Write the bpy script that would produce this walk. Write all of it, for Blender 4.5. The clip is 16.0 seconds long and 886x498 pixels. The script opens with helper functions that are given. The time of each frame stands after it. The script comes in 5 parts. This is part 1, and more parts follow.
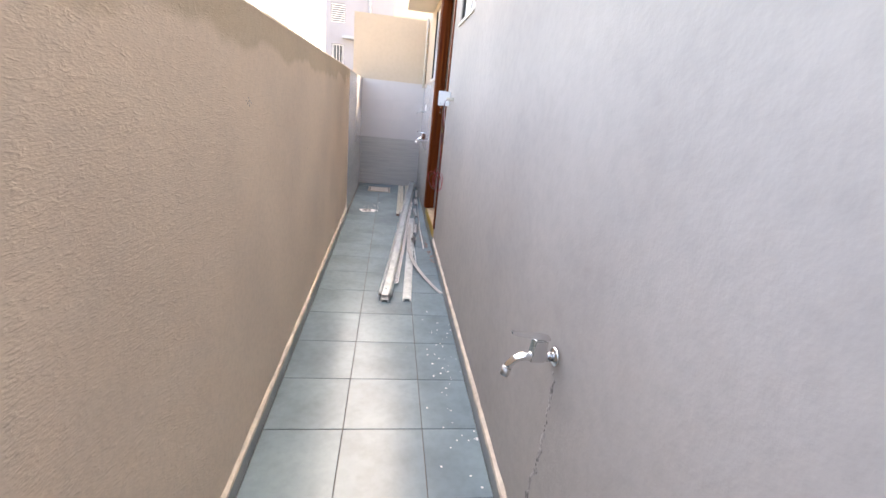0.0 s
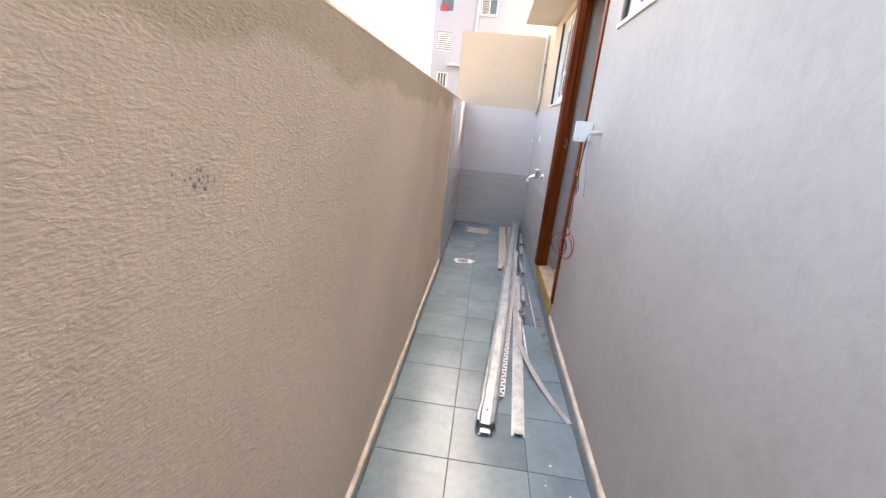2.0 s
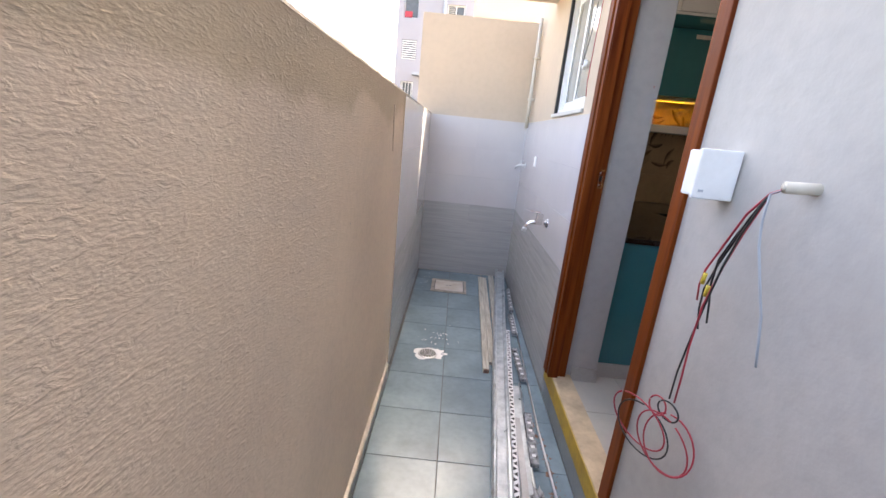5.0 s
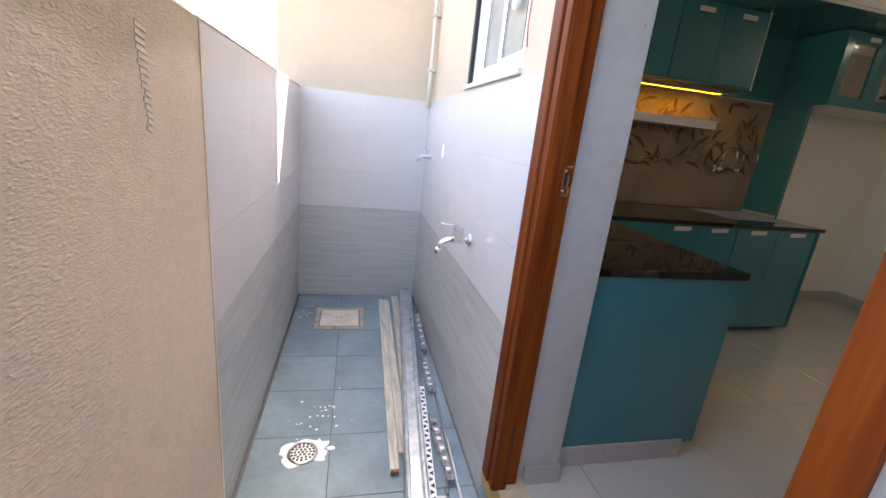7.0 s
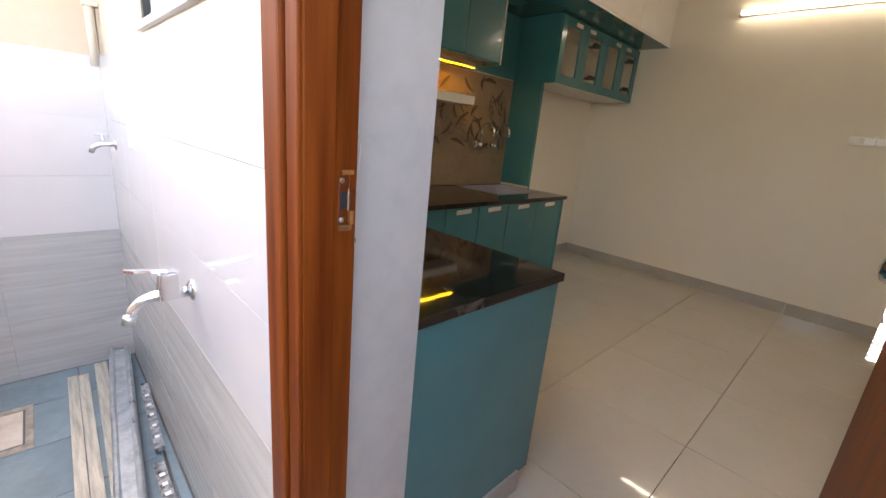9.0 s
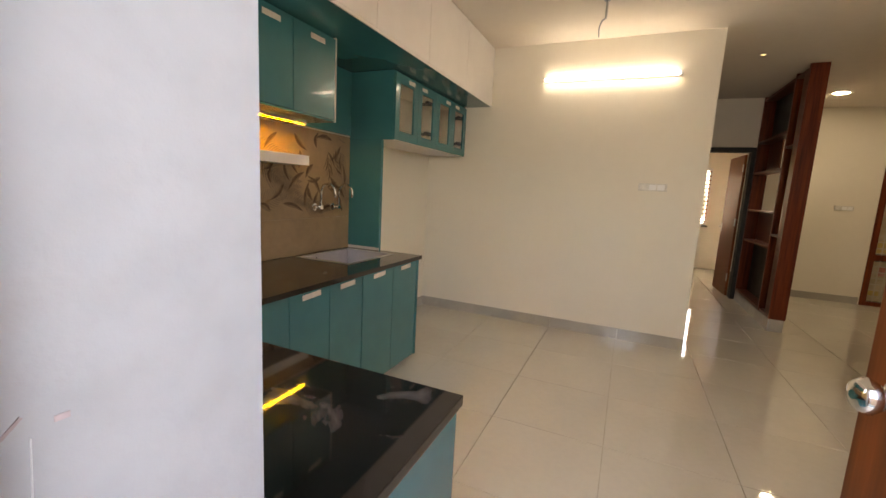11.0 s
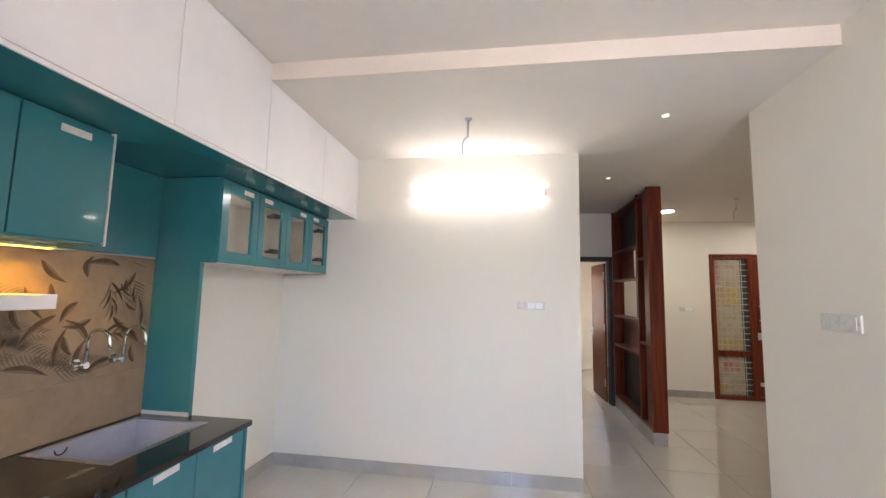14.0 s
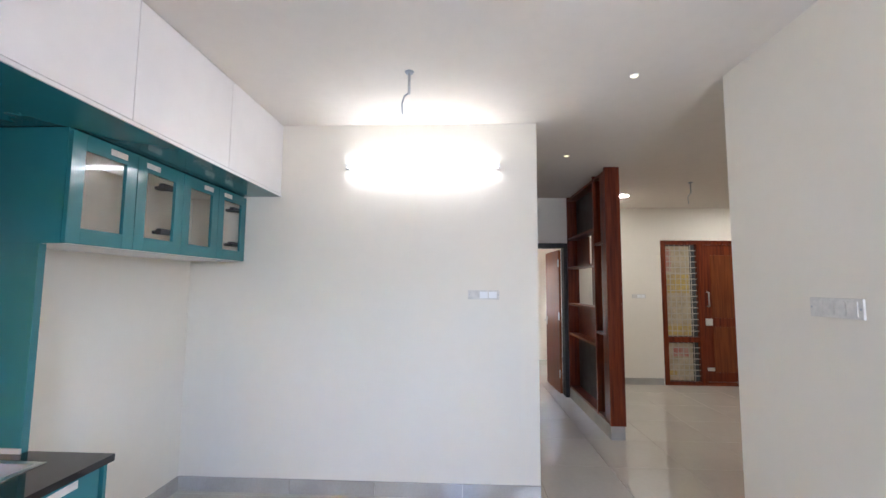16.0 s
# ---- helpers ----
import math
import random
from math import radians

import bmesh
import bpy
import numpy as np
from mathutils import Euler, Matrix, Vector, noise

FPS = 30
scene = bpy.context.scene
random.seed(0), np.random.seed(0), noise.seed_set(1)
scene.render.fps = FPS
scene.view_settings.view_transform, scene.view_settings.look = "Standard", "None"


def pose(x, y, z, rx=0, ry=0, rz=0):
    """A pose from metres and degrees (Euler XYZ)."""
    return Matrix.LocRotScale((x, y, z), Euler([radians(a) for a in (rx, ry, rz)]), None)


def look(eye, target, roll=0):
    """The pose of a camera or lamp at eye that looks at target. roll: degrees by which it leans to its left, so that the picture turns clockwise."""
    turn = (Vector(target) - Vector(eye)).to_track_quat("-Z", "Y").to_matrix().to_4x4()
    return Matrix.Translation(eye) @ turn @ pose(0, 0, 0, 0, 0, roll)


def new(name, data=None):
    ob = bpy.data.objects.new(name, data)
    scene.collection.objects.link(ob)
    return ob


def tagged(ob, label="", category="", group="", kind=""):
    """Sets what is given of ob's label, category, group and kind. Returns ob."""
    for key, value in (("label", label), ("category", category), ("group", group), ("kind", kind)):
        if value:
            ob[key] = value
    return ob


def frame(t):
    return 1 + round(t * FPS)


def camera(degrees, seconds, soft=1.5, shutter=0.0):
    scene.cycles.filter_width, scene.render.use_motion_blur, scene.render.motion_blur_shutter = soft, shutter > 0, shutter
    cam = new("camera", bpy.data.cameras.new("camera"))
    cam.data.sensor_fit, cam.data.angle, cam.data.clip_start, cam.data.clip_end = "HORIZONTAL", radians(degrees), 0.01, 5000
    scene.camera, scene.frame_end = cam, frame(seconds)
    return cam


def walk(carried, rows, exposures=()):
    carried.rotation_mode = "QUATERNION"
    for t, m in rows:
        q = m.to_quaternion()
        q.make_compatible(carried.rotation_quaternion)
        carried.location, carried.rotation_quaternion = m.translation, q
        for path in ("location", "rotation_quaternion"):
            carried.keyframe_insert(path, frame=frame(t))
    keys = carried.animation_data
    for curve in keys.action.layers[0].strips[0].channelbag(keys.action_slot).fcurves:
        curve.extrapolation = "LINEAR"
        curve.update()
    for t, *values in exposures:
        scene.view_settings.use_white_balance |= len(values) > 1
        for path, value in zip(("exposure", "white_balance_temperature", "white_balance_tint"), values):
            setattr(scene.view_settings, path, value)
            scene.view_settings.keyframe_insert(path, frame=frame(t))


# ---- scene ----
cam = camera(94.1, 16.0)
PATH = [
    (0, (0.051, 0.328, 1.537), (0.331, 2.194, 0.872), 6.2),
    (0.5, (0.016, 0.646, 1.526), (0.065, 2.539, 0.882), 6.3),
    (1, (-0.01, 0.917, 1.567), (-0.1, 2.812, 0.935), 6.1),
    (1.5, (-0.053, 1.199, 1.593), (-0.213, 3.093, 0.97), 5.8),
    (2, (-0.088, 1.492, 1.581), (-0.247, 3.391, 0.975), 5.5),
    (2.5, (-0.116, 1.821, 1.633), (-0.25, 3.73, 1.051), 5.3),
    (3, (-0.138, 2.094, 1.635), (-0.253, 4.009, 1.067), 5.2),
    (3.5, (-0.142, 2.45, 1.616), (-0.243, 4.369, 1.063), 5.3),
    (4, (-0.146, 2.744, 1.637), (-0.233, 4.666, 1.089), 5.5),
    (4.2, (-0.162, 2.852, 1.64), (-0.237, 4.774, 1.092), 5.6),
    (6.3, (-0.144, 4.029, 1.538), (0.041, 5.956, 1.013), 5.6),
    (6.5, (-0.108, 4.131, 1.534), (0.134, 6.053, 1.010), 5.6),
    (7, (-0.046, 4.354, 1.566), (0.398, 6.230, 1.020), 6.1),
    (7.5, (0.035, 4.549, 1.540), (0.731, 6.345, 0.985), 6.1),
    (8, (0.099, 4.728, 1.547), (1.032, 6.408, 0.984), 6.1),
    (8.5, (0.188, 4.875, 1.561), (1.372, 6.407, 1.001), 5.8),
    (9, (0.273, 4.992, 1.575), (1.647, 6.366, 1.028), 5.4),
    (9.5, (0.370, 5.095, 1.600), (1.892, 6.278, 1.100), 4.6),
    (10, (0.446, 5.181, 1.634), (2.083, 6.233, 1.181), 3.8),
    (10.2, (0.482, 5.221, 1.641), (2.162, 6.221, 1.221), 3.7),
    (12.3, (0.711, 5.416, 1.808), (2.631, 5.97, 1.725), 1.6),
    (12.5, (0.759, 5.438, 1.814), (2.688, 5.966, 1.766), 1.5),
    (13, (0.941, 5.441, 1.821), (2.887, 5.902, 1.859), 1.6),
    (13.5, (1.159, 5.386, 1.867), (3.119, 5.755, 2.019), 1.4),
    (14, (1.263, 5.346, 1.927), (3.228, 5.652, 2.136), 1.2),
    (14.5, (1.35, 5.321, 1.961), (3.321, 5.567, 2.202), 1.1),
    (15, (1.456, 5.319, 1.941), (3.431, 5.507, 2.189), 0.9),
    (15.5, (1.622, 5.315, 1.917), (3.605, 5.444, 2.139), 0.7),
    (16, (1.796, 5.308, 1.906), (3.787, 5.396, 2.076), 0.4),
]
EXPOSURES = [
    (0, 3.44, 7900, 13), (2, 3.38, 7850, 13), (4.2, 3.28, 7750, 13), (6.3, 3.58, 7200, 12), (7, 3.74, 7300, 12), (8, 4.04, 7800, 13), (9, 4.33, 8300, 14),
    (10, 4.62, 8500, 14), (12.3, 5.32, 8600, 15), (12.5, 5.38, 8500, 15), (13, 5.5, 7300, 15), (13.5, 5.58, 6250, 15), (14, 5.65, 5850, 14), (15, 5.67, 5650, 13), (16, 5.68, 5400, 13),
]
walk(cam, [(t, look(eye, target, roll)) for t, eye, target, roll in PATH], EXPOSURES)

# ---------------------------------------------------------------- world and light
world = bpy.data.worlds.new("world")
scene.world = world
world.use_nodes = True
wn = world.node_tree.nodes
sky = wn.new("ShaderNodeTexSky")
sky.sky_type = "NISHITA"
sky.sun_disc = False
SUN_ELEV, SUN_AZ = 52.2, 36.6
sky.sun_elevation = radians(SUN_ELEV)
sky.sun_rotation = radians(SUN_AZ)
sky.dust_density = 6.0
sky.air_density = 1.0
sky.ozone_density = 1.0
wn["Background"].inputs["Strength"].default_value = 0.15
world.node_tree.links.new(sky.outputs[0], wn["Background"].inputs[0])
sun_data = bpy.data.lights.new("sun", "SUN")
sun_data.energy = 5.0
sun_data.angle = radians(0.6)
sun_data.color = (1.0, 0.93, 0.82)
sun = new("sun", sun_data)
sun.matrix_world = look((0, 0, 0), (-math.sin(radians(SUN_AZ)) * math.cos(radians(SUN_ELEV)), -math.cos(radians(SUN_AZ)) * math.cos(radians(SUN_ELEV)), -math.sin(radians(SUN_ELEV))))
TUBE, LED, SPOT = 0.85, 6.0, 5.0
for lamp_name, at, size_y, size_z, watts in (("window_sky_a", (0.905, 6.44, 2.27), 0.80, 0.86, 0.24), ("window_sky_b", (0.905, 3.935, 2.445), 0.63, 0.51, 0.95)):
    lamp = bpy.data.lights.new(lamp_name, "AREA")
    lamp.shape, lamp.size, lamp.size_y, lamp.energy, lamp.color = "RECTANGLE", size_y, size_z, watts, (0.97, 0.98, 1.0)
    new(lamp_name, lamp).matrix_world = look(at, (at[0] + 2.0, at[1], at[2] - 0.55))

# ---------------------------------------------------------------- materials


def mat(name, base, rough=0.5, metal=0.0, vary=0.12, scale=6.0, fine=60.0, bump=0.1, bump_scale=40.0, spec=0.5, tint=None, rnd=0.0, stretch=None, coat=0.0, dist=0.004):
    """Base colour with two scales of variation, roughness wear and fine relief."""
    m = bpy.data.materials.new(name)
    m.use_nodes = True
    n, l = m.node_tree.nodes, m.node_tree.links
    b = n["Principled BSDF"]
    b.inputs["Metallic"].default_value = metal
    b.inputs["Specular IOR Level"].default_value = spec
    b.inputs["Coat Weight"].default_value = coat
    tc = n.new("ShaderNodeTexCoord")
    vec = tc.outputs["Object"]
    if stretch:
        mp = n.new("ShaderNodeMapping")
        mp.inputs["Scale"].default_value = stretch
        l.new(vec, mp.inputs[0])
        vec = mp.outputs[0]
    if rnd:
        info = n.new("ShaderNodeObjectInfo")
        add = n.new("ShaderNodeVectorMath")
        mul = n.new("ShaderNodeMath")
        mul.operation = "MULTIPLY"
        mul.inputs[1].default_value = 37.0
        l.new(info.outputs["Random"], mul.inputs[0])
        l.new(vec, add.inputs[0])
        l.new(mul.outputs[0], add.inputs[1])
        vec = add.outputs[0]

    def noise_tex(s, detail=4.0):
        t = n.new("ShaderNodeTexNoise")
        t.inputs["Scale"].default_value = s
        t.inputs["Detail"].default_value = detail
        l.new(vec, t.inputs["Vector"])
        return t.outputs["Fac"]

    big, small = noise_tex(scale), noise_tex(fine, 3.0)
    ramp = n.new("ShaderNodeValToRGB")
    other = tint or tuple(c * (1 - vary * 2.2) for c in base)
    ramp.color_ramp.elements[0].color = (*other, 1)
    ramp.color_ramp.elements[1].color = (*base, 1)
    ramp.color_ramp.elements[0].position = 0.3
    ramp.color_ramp.elements[1].position = 0.62
    l.new(big, ramp.inputs[0])
    mix = n.new("ShaderNodeMix")
    mix.data_type, mix.blend_type = "RGBA", "MULTIPLY"
    mix.inputs[0].default_value = min(1.0, vary * 1.6)
    l.new(ramp.outputs[0], mix.inputs[6])
    grey = n.new("ShaderNodeValToRGB")
    grey.color_ramp.elements[0].position, grey.color_ramp.elements[1].position = 0.3, 0.6
    grey.color_ramp.elements[0].color = (0.55, 0.55, 0.55, 1)
    l.new(small, grey.inputs[0])
    l.new(grey.outputs[0], mix.inputs[7])
    out = mix.outputs[2]
    if rnd:
        hsv = n.new("ShaderNodeHueSaturation")
        mr = n.new("ShaderNodeMapRange")
        mr.inputs[3].default_value, mr.inputs[4].default_value = 1 - rnd, 1 + rnd
        l.new(info.outputs["Random"], mr.inputs[0])
        l.new(mr.outputs[0], hsv.inputs["Value"])
        l.new(out, hsv.inputs["Color"])
        out = hsv.outputs[0]
    l.new(out, b.inputs["Base Color"])
    rr = n.new("ShaderNodeMapRange")
    rr.inputs[3].default_value, rr.inputs[4].default_value = max(0.02, rough * 0.75), min(1.0, rough * 1.3)
    l.new(big, rr.inputs[0])
    l.new(rr.outputs[0], b.inputs["Roughness"])
    if bump:
        bp = n.new("ShaderNodeBump")
        bp.inputs["Strength"].default_value = bump
        bp.inputs["Distance"].default_value = dist
        l.new(noise_tex(bump_scale, 5.0), bp.inputs["Height"])
        l.new(bp.outputs[0], b.inputs["Normal"])
    return m


def wood(name, dark, light, axis="z", rough=0.35, scale=1.0, rnd=0.0, coat=0.3, spec=0.3):
    """Varnished timber: grain stretched along one axis."""
    st = {"x": (1.2, 22, 22), "y": (22, 1.2, 22), "z": (22, 22, 1.2)}[axis]
    return mat(name, light, rough, vary=0.2, scale=1.3 * scale, fine=7.0 * scale, bump=0.08, bump_scale=4.0, tint=dark, stretch=st, rnd=rnd, coat=coat, spec=spec)


def glow(name, colour, strength):
    m = bpy.data.materials.new(name)
    m.use_nodes = True
    b = m.node_tree.nodes["Principled BSDF"]
    b.inputs["Base Color"].default_value = (*colour, 1)
    b.inputs["Emission Color"].default_value = (*colour, 1)
    b.inputs["Emission Strength"].default_value = strength
    return m


def clear_glass(name, tint=(1, 1, 1), rough=0.02, gloss=0.3):
    m = bpy.data.materials.new(name)
    m.use_nodes = True
    n, l = m.node_tree.nodes, m.node_tree.links
    n.remove(n["Principled BSDF"])
    tr, gl, mx, fr = n.new("ShaderNodeBsdfTransparent"), n.new("ShaderNodeBsdfGlossy"), n.new("ShaderNodeMixShader"), n.new("ShaderNodeLayerWeight")
    tr.inputs[0].default_value = (*tint, 1)
    gl.inputs["Roughness"].default_value = rough
    fr.inputs[0].default_value = 0.25
    weak = n.new("ShaderNodeMath")
    weak.operation = "MULTIPLY"
    weak.inputs[1].default_value = gloss
    l.new(fr.outputs["Facing"], weak.inputs[0])
    l.new(weak.outputs[0], mx.inputs[0])
    l.new(tr.outputs[0], mx.inputs[1])
    l.new(gl.outputs[0], mx.inputs[2])
    l.new(mx.outputs[0], n["Material Output"].inputs[0])
    return m


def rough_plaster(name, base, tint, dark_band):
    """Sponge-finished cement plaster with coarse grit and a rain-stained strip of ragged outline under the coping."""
    m = mat(name, base, 0.9, vary=0.1, scale=1.6, fine=45.0, bump=0.0, tint=tint, spec=0.2)
    n, l = m.node_tree.nodes, m.node_tree.links
    b = n["Principled BSDF"]
    tc = n.new("ShaderNodeTexCoord")
    mp = n.new("ShaderNodeMapping")
    mp.inputs["Scale"].default_value = (1, 0.75, 1.9)
    l.new(tc.outputs["Object"], mp.inputs[0])
    grit, swirl = n.new("ShaderNodeTexNoise"), n.new("ShaderNodeTexNoise")
    grit.inputs["Scale"].default_value, grit.inputs["Detail"].default_value = 120.0, 3.0
    swirl.inputs["Scale"].default_value, swirl.inputs["Detail"].default_value = 42.0, 3.0
    swirl.inputs["Distortion"].default_value = 0.9
    for t in (grit, swirl):
        l.new(mp.outputs[0], t.inputs["Vector"])
    b1, b2 = n.new("ShaderNodeBump"), n.new("ShaderNodeBump")
    b1.inputs["Strength"].default_value, b1.inputs["Distance"].default_value = 0.38, 0.004
    b2.inputs["Strength"].default_value, b2.inputs["Distance"].default_value = 0.36, 0.005
    ridge, patch, both = n.new("ShaderNodeMapRange"), n.new("ShaderNodeTexNoise"), n.new("ShaderNodeMath")
    ridge.inputs[1].default_value, ridge.inputs[2].default_value = 0.52, 0.74
    patch.inputs["Scale"].default_value = 3.0
    both.operation = "MULTIPLY"
    l.new(tc.outputs["Object"], patch.inputs["Vector"])
    l.new(swirl.outputs["Fac"], ridge.inputs[0])
    l.new(ridge.outputs[0], both.inputs[0])
    l.new(patch.outputs["Fac"], both.inputs[1])
    l.new(grit.outputs["Fac"], b1.inputs["Height"])
    l.new(both.outputs[0], b2.inputs["Height"])
    l.new(b2.outputs[0], b1.inputs["Normal"])
    l.new(b1.outputs[0], b.inputs["Normal"])
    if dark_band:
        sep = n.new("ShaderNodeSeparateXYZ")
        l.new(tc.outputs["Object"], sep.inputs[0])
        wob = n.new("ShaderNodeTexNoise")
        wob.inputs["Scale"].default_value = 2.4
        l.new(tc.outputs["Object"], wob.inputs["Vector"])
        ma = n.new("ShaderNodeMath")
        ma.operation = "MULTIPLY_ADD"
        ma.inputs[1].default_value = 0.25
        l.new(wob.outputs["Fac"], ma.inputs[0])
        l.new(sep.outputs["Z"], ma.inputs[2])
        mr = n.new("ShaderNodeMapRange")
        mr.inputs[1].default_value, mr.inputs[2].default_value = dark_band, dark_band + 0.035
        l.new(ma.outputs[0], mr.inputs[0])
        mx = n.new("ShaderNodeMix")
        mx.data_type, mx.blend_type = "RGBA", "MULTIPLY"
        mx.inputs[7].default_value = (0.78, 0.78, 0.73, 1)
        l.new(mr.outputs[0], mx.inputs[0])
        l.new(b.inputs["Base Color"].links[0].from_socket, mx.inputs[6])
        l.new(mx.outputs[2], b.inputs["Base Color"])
    return m


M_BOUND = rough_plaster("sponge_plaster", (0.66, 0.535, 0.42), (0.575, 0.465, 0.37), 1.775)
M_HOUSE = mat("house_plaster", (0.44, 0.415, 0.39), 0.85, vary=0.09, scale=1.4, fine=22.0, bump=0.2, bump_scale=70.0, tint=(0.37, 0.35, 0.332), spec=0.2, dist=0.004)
M_PEACH = mat("peach_paint", (0.58, 0.475, 0.365), 0.85, vary=0.06, scale=1.1, fine=18.0, bump=0.12, bump_scale=35.0, tint=(0.525, 0.43, 0.335), spec=0.25)
M_WALL = mat("cream_wall_paint", (0.80, 0.75, 0.66), 0.6, vary=0.015, scale=0.9, fine=14.0, bump=0.06, bump_scale=30.0, tint=(0.77, 0.72, 0.63), spec=0.3)
# white putty; its warm tint paints in light bounced off the tan wall
M_REVEAL = mat("bounce_tinted_putty", (0.88, 0.84, 0.81), 0.6, vary=0.03, scale=3.0, fine=30.0, bump=0.1, bump_scale=20.0, tint=(0.85, 0.80, 0.77))
M_CEIL = mat("ceiling_paint", (0.76, 0.70, 0.63), 0.8, vary=0.03, scale=0.7, fine=12.0, bump=0.05, tint=(0.73, 0.67, 0.60), spec=0.2)
M_BEAM = mat("peach_primer", (0.80, 0.68, 0.58), 0.8, vary=0.04, scale=2.0, bump=0.06)
M_TILE = mat("slate_floor_tile", (0.195, 0.262, 0.295), 0.22, vary=0.12, scale=3.2, fine=26.0, bump=0.04, bump_scale=25.0, tint=(0.14, 0.19, 0.22), rnd=0.05, spec=0.38)
M_GROUT = mat("dark_grout", (0.10, 0.10, 0.10), 0.9, vary=0.2, bump=0.2)
M_SKIRT = mat("grey_skirting_tile", (0.24, 0.27, 0.275), 0.35, vary=0.14, scale=4.0, fine=30.0, bump=0.05)
M_MORTAR = mat("cream_mortar", (0.66, 0.58, 0.48), 0.9, vary=0.15, scale=10.0, fine=50.0, bump=0.4, bump_scale=60.0)
M_DADO = mat("striated_grey_tile", (0.47, 0.45, 0.432), 0.18, vary=0.03, scale=1.5, fine=5.0, bump=0.02, bump_scale=4.0, tint=(0.395, 0.38, 0.368), stretch=(1.4, 1.4, 34), rnd=0.02)
M_WHITE_TILE = mat("gloss_white_tile", (0.60, 0.567, 0.56), 0.06, vary=0.02, scale=2.0, fine=8.0, bump=0.008, bump_scale=5.0, tint=(0.575, 0.544, 0.54), rnd=0.008)
M_JOINT = mat("pale_joint", (0.60, 0.57, 0.56), 0.9, vary=0.1, bump=0.1)
M_FRAME = wood("varnished_red_wood", (0.082, 0.012, 0.002), (0.19, 0.042, 0.006), "z", 0.5, coat=0.0, spec=0.12)
M_LEAF_WOOD = wood("varnished_brown_wood", (0.11, 0.024, 0.006), (0.215, 0.055, 0.014), "z", 0.4, coat=0.04)
M_DARK_WOOD = wood("dark_walnut_laminate", (0.07, 0.010, 0.003), (0.19, 0.034, 0.009), "z", 0.35, coat=0.04)
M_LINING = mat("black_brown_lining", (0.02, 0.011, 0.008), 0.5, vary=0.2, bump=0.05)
M_SILL = mat("tan_threshold_stone", (0.60, 0.46, 0.30), 0.55, vary=0.15, scale=8.0, fine=40.0, bump=0.15)
M_YELLOW = mat("ochre_paint", (0.55, 0.36, 0.045), 0.5, vary=0.15, scale=10.0, fine=50.0, bump=0.15)
M_CHROME = mat("chrome", (0.80, 0.80, 0.80), 0.12, 1.0, vary=0.03, bump=0.0)
M_STEEL = mat("brushed_steel", (0.62, 0.62, 0.62), 0.3, 1.0, vary=0.1, scale=8.0, bump=0.05)
M_ZINC = mat("galvanised_steel", (0.66, 0.70, 0.72), 0.3, 0.75, vary=0.16, scale=14.0, fine=70.0, bump=0.05, bump_scale=12.0, tint=(0.42, 0.47, 0.50))
M_STRIP = mat("dull_bent_sheet", (0.50, 0.50, 0.51), 0.35, 0.4, vary=0.12, scale=6.0, fine=50.0, bump=0.05)
M_PVC = mat("white_upvc", (0.80, 0.80, 0.79), 0.35, vary=0.04, scale=10.0, bump=0.02)
M_PLASTIC = mat("white_plastic", (0.80, 0.80, 0.80), 0.4, vary=0.03, scale=12.0, bump=0.02)
M_COVERED = mat("film_covered_plastic", (0.78, 0.75, 0.70), 0.12, vary=0.08, scale=20.0, bump=0.25, bump_scale=30.0)
# near-white base colour holds the glint of the clear film
M_GLINT_MODULE = mat("glint_switch_module", (0.90, 0.90, 0.90), 0.25, vary=0.02, bump=0.0)
M_BLACK = mat("black_rubber", (0.02, 0.02, 0.022), 0.6, vary=0.1, bump=0.05)
M_BATTEN = mat("grey_batten", (0.50, 0.47, 0.40), 0.7, vary=0.2, scale=3.0, fine=20.0, bump=0.15, stretch=(20, 1.5, 20))
M_HATCH_RIM = mat("stained_cement", (0.40, 0.35, 0.29), 0.8, vary=0.25, scale=12.0, fine=50.0, bump=0.2)
M_HATCH_LID = mat("stained_cream_lid", (0.58, 0.53, 0.47), 0.45, vary=0.12, scale=9.0, fine=40.0, bump=0.05, tint=(0.46, 0.38, 0.30))
M_SCUFF = mat("faint_brown_scuff", (0.56, 0.42, 0.38), 0.8, vary=0.2, scale=30.0, bump=0.1)
M_WIRE_RED = mat("red_wire", (0.42, 0.03, 0.05), 0.4, bump=0.0)
M_WIRE_BLACK = mat("black_wire", (0.02, 0.02, 0.02), 0.4, bump=0.0)
M_WIRE_YELLOW = mat("yellow_wire", (0.6, 0.45, 0.05), 0.4, bump=0.0)
M_RED_DUST = mat("brick_dust", (0.24, 0.135, 0.10), 0.95, vary=0.25, scale=20.0, bump=0.3)
M_PAINTSPOT = mat("white_paint_drip", (0.68, 0.68, 0.68), 0.6, vary=0.05, bump=0.1)
M_SMEAR = mat("pale_plaster", (0.68, 0.57, 0.46), 0.9, vary=0.1, scale=20.0, bump=0.3, bump_scale=80.0)
M_SCAR = mat("cement_scar", (0.47, 0.45, 0.435), 0.95, vary=0.3, scale=30.0, fine=90.0, bump=0.6, bump_scale=80.0)
M_CONCRETE = mat("cream_painted_concrete", (0.58, 0.53, 0.45), 0.85, vary=0.08, scale=2.0, bump=0.15)
M_GROUND = mat("bare_earth", (0.13, 0.115, 0.09), 0.95, vary=0.2, scale=0.4, fine=5.0, bump=0.3)
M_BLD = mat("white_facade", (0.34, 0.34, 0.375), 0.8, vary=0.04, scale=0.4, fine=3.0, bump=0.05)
M_BLD_TRIM = mat("grey_trim", (0.40, 0.43, 0.47), 0.7, vary=0.08, bump=0.05)
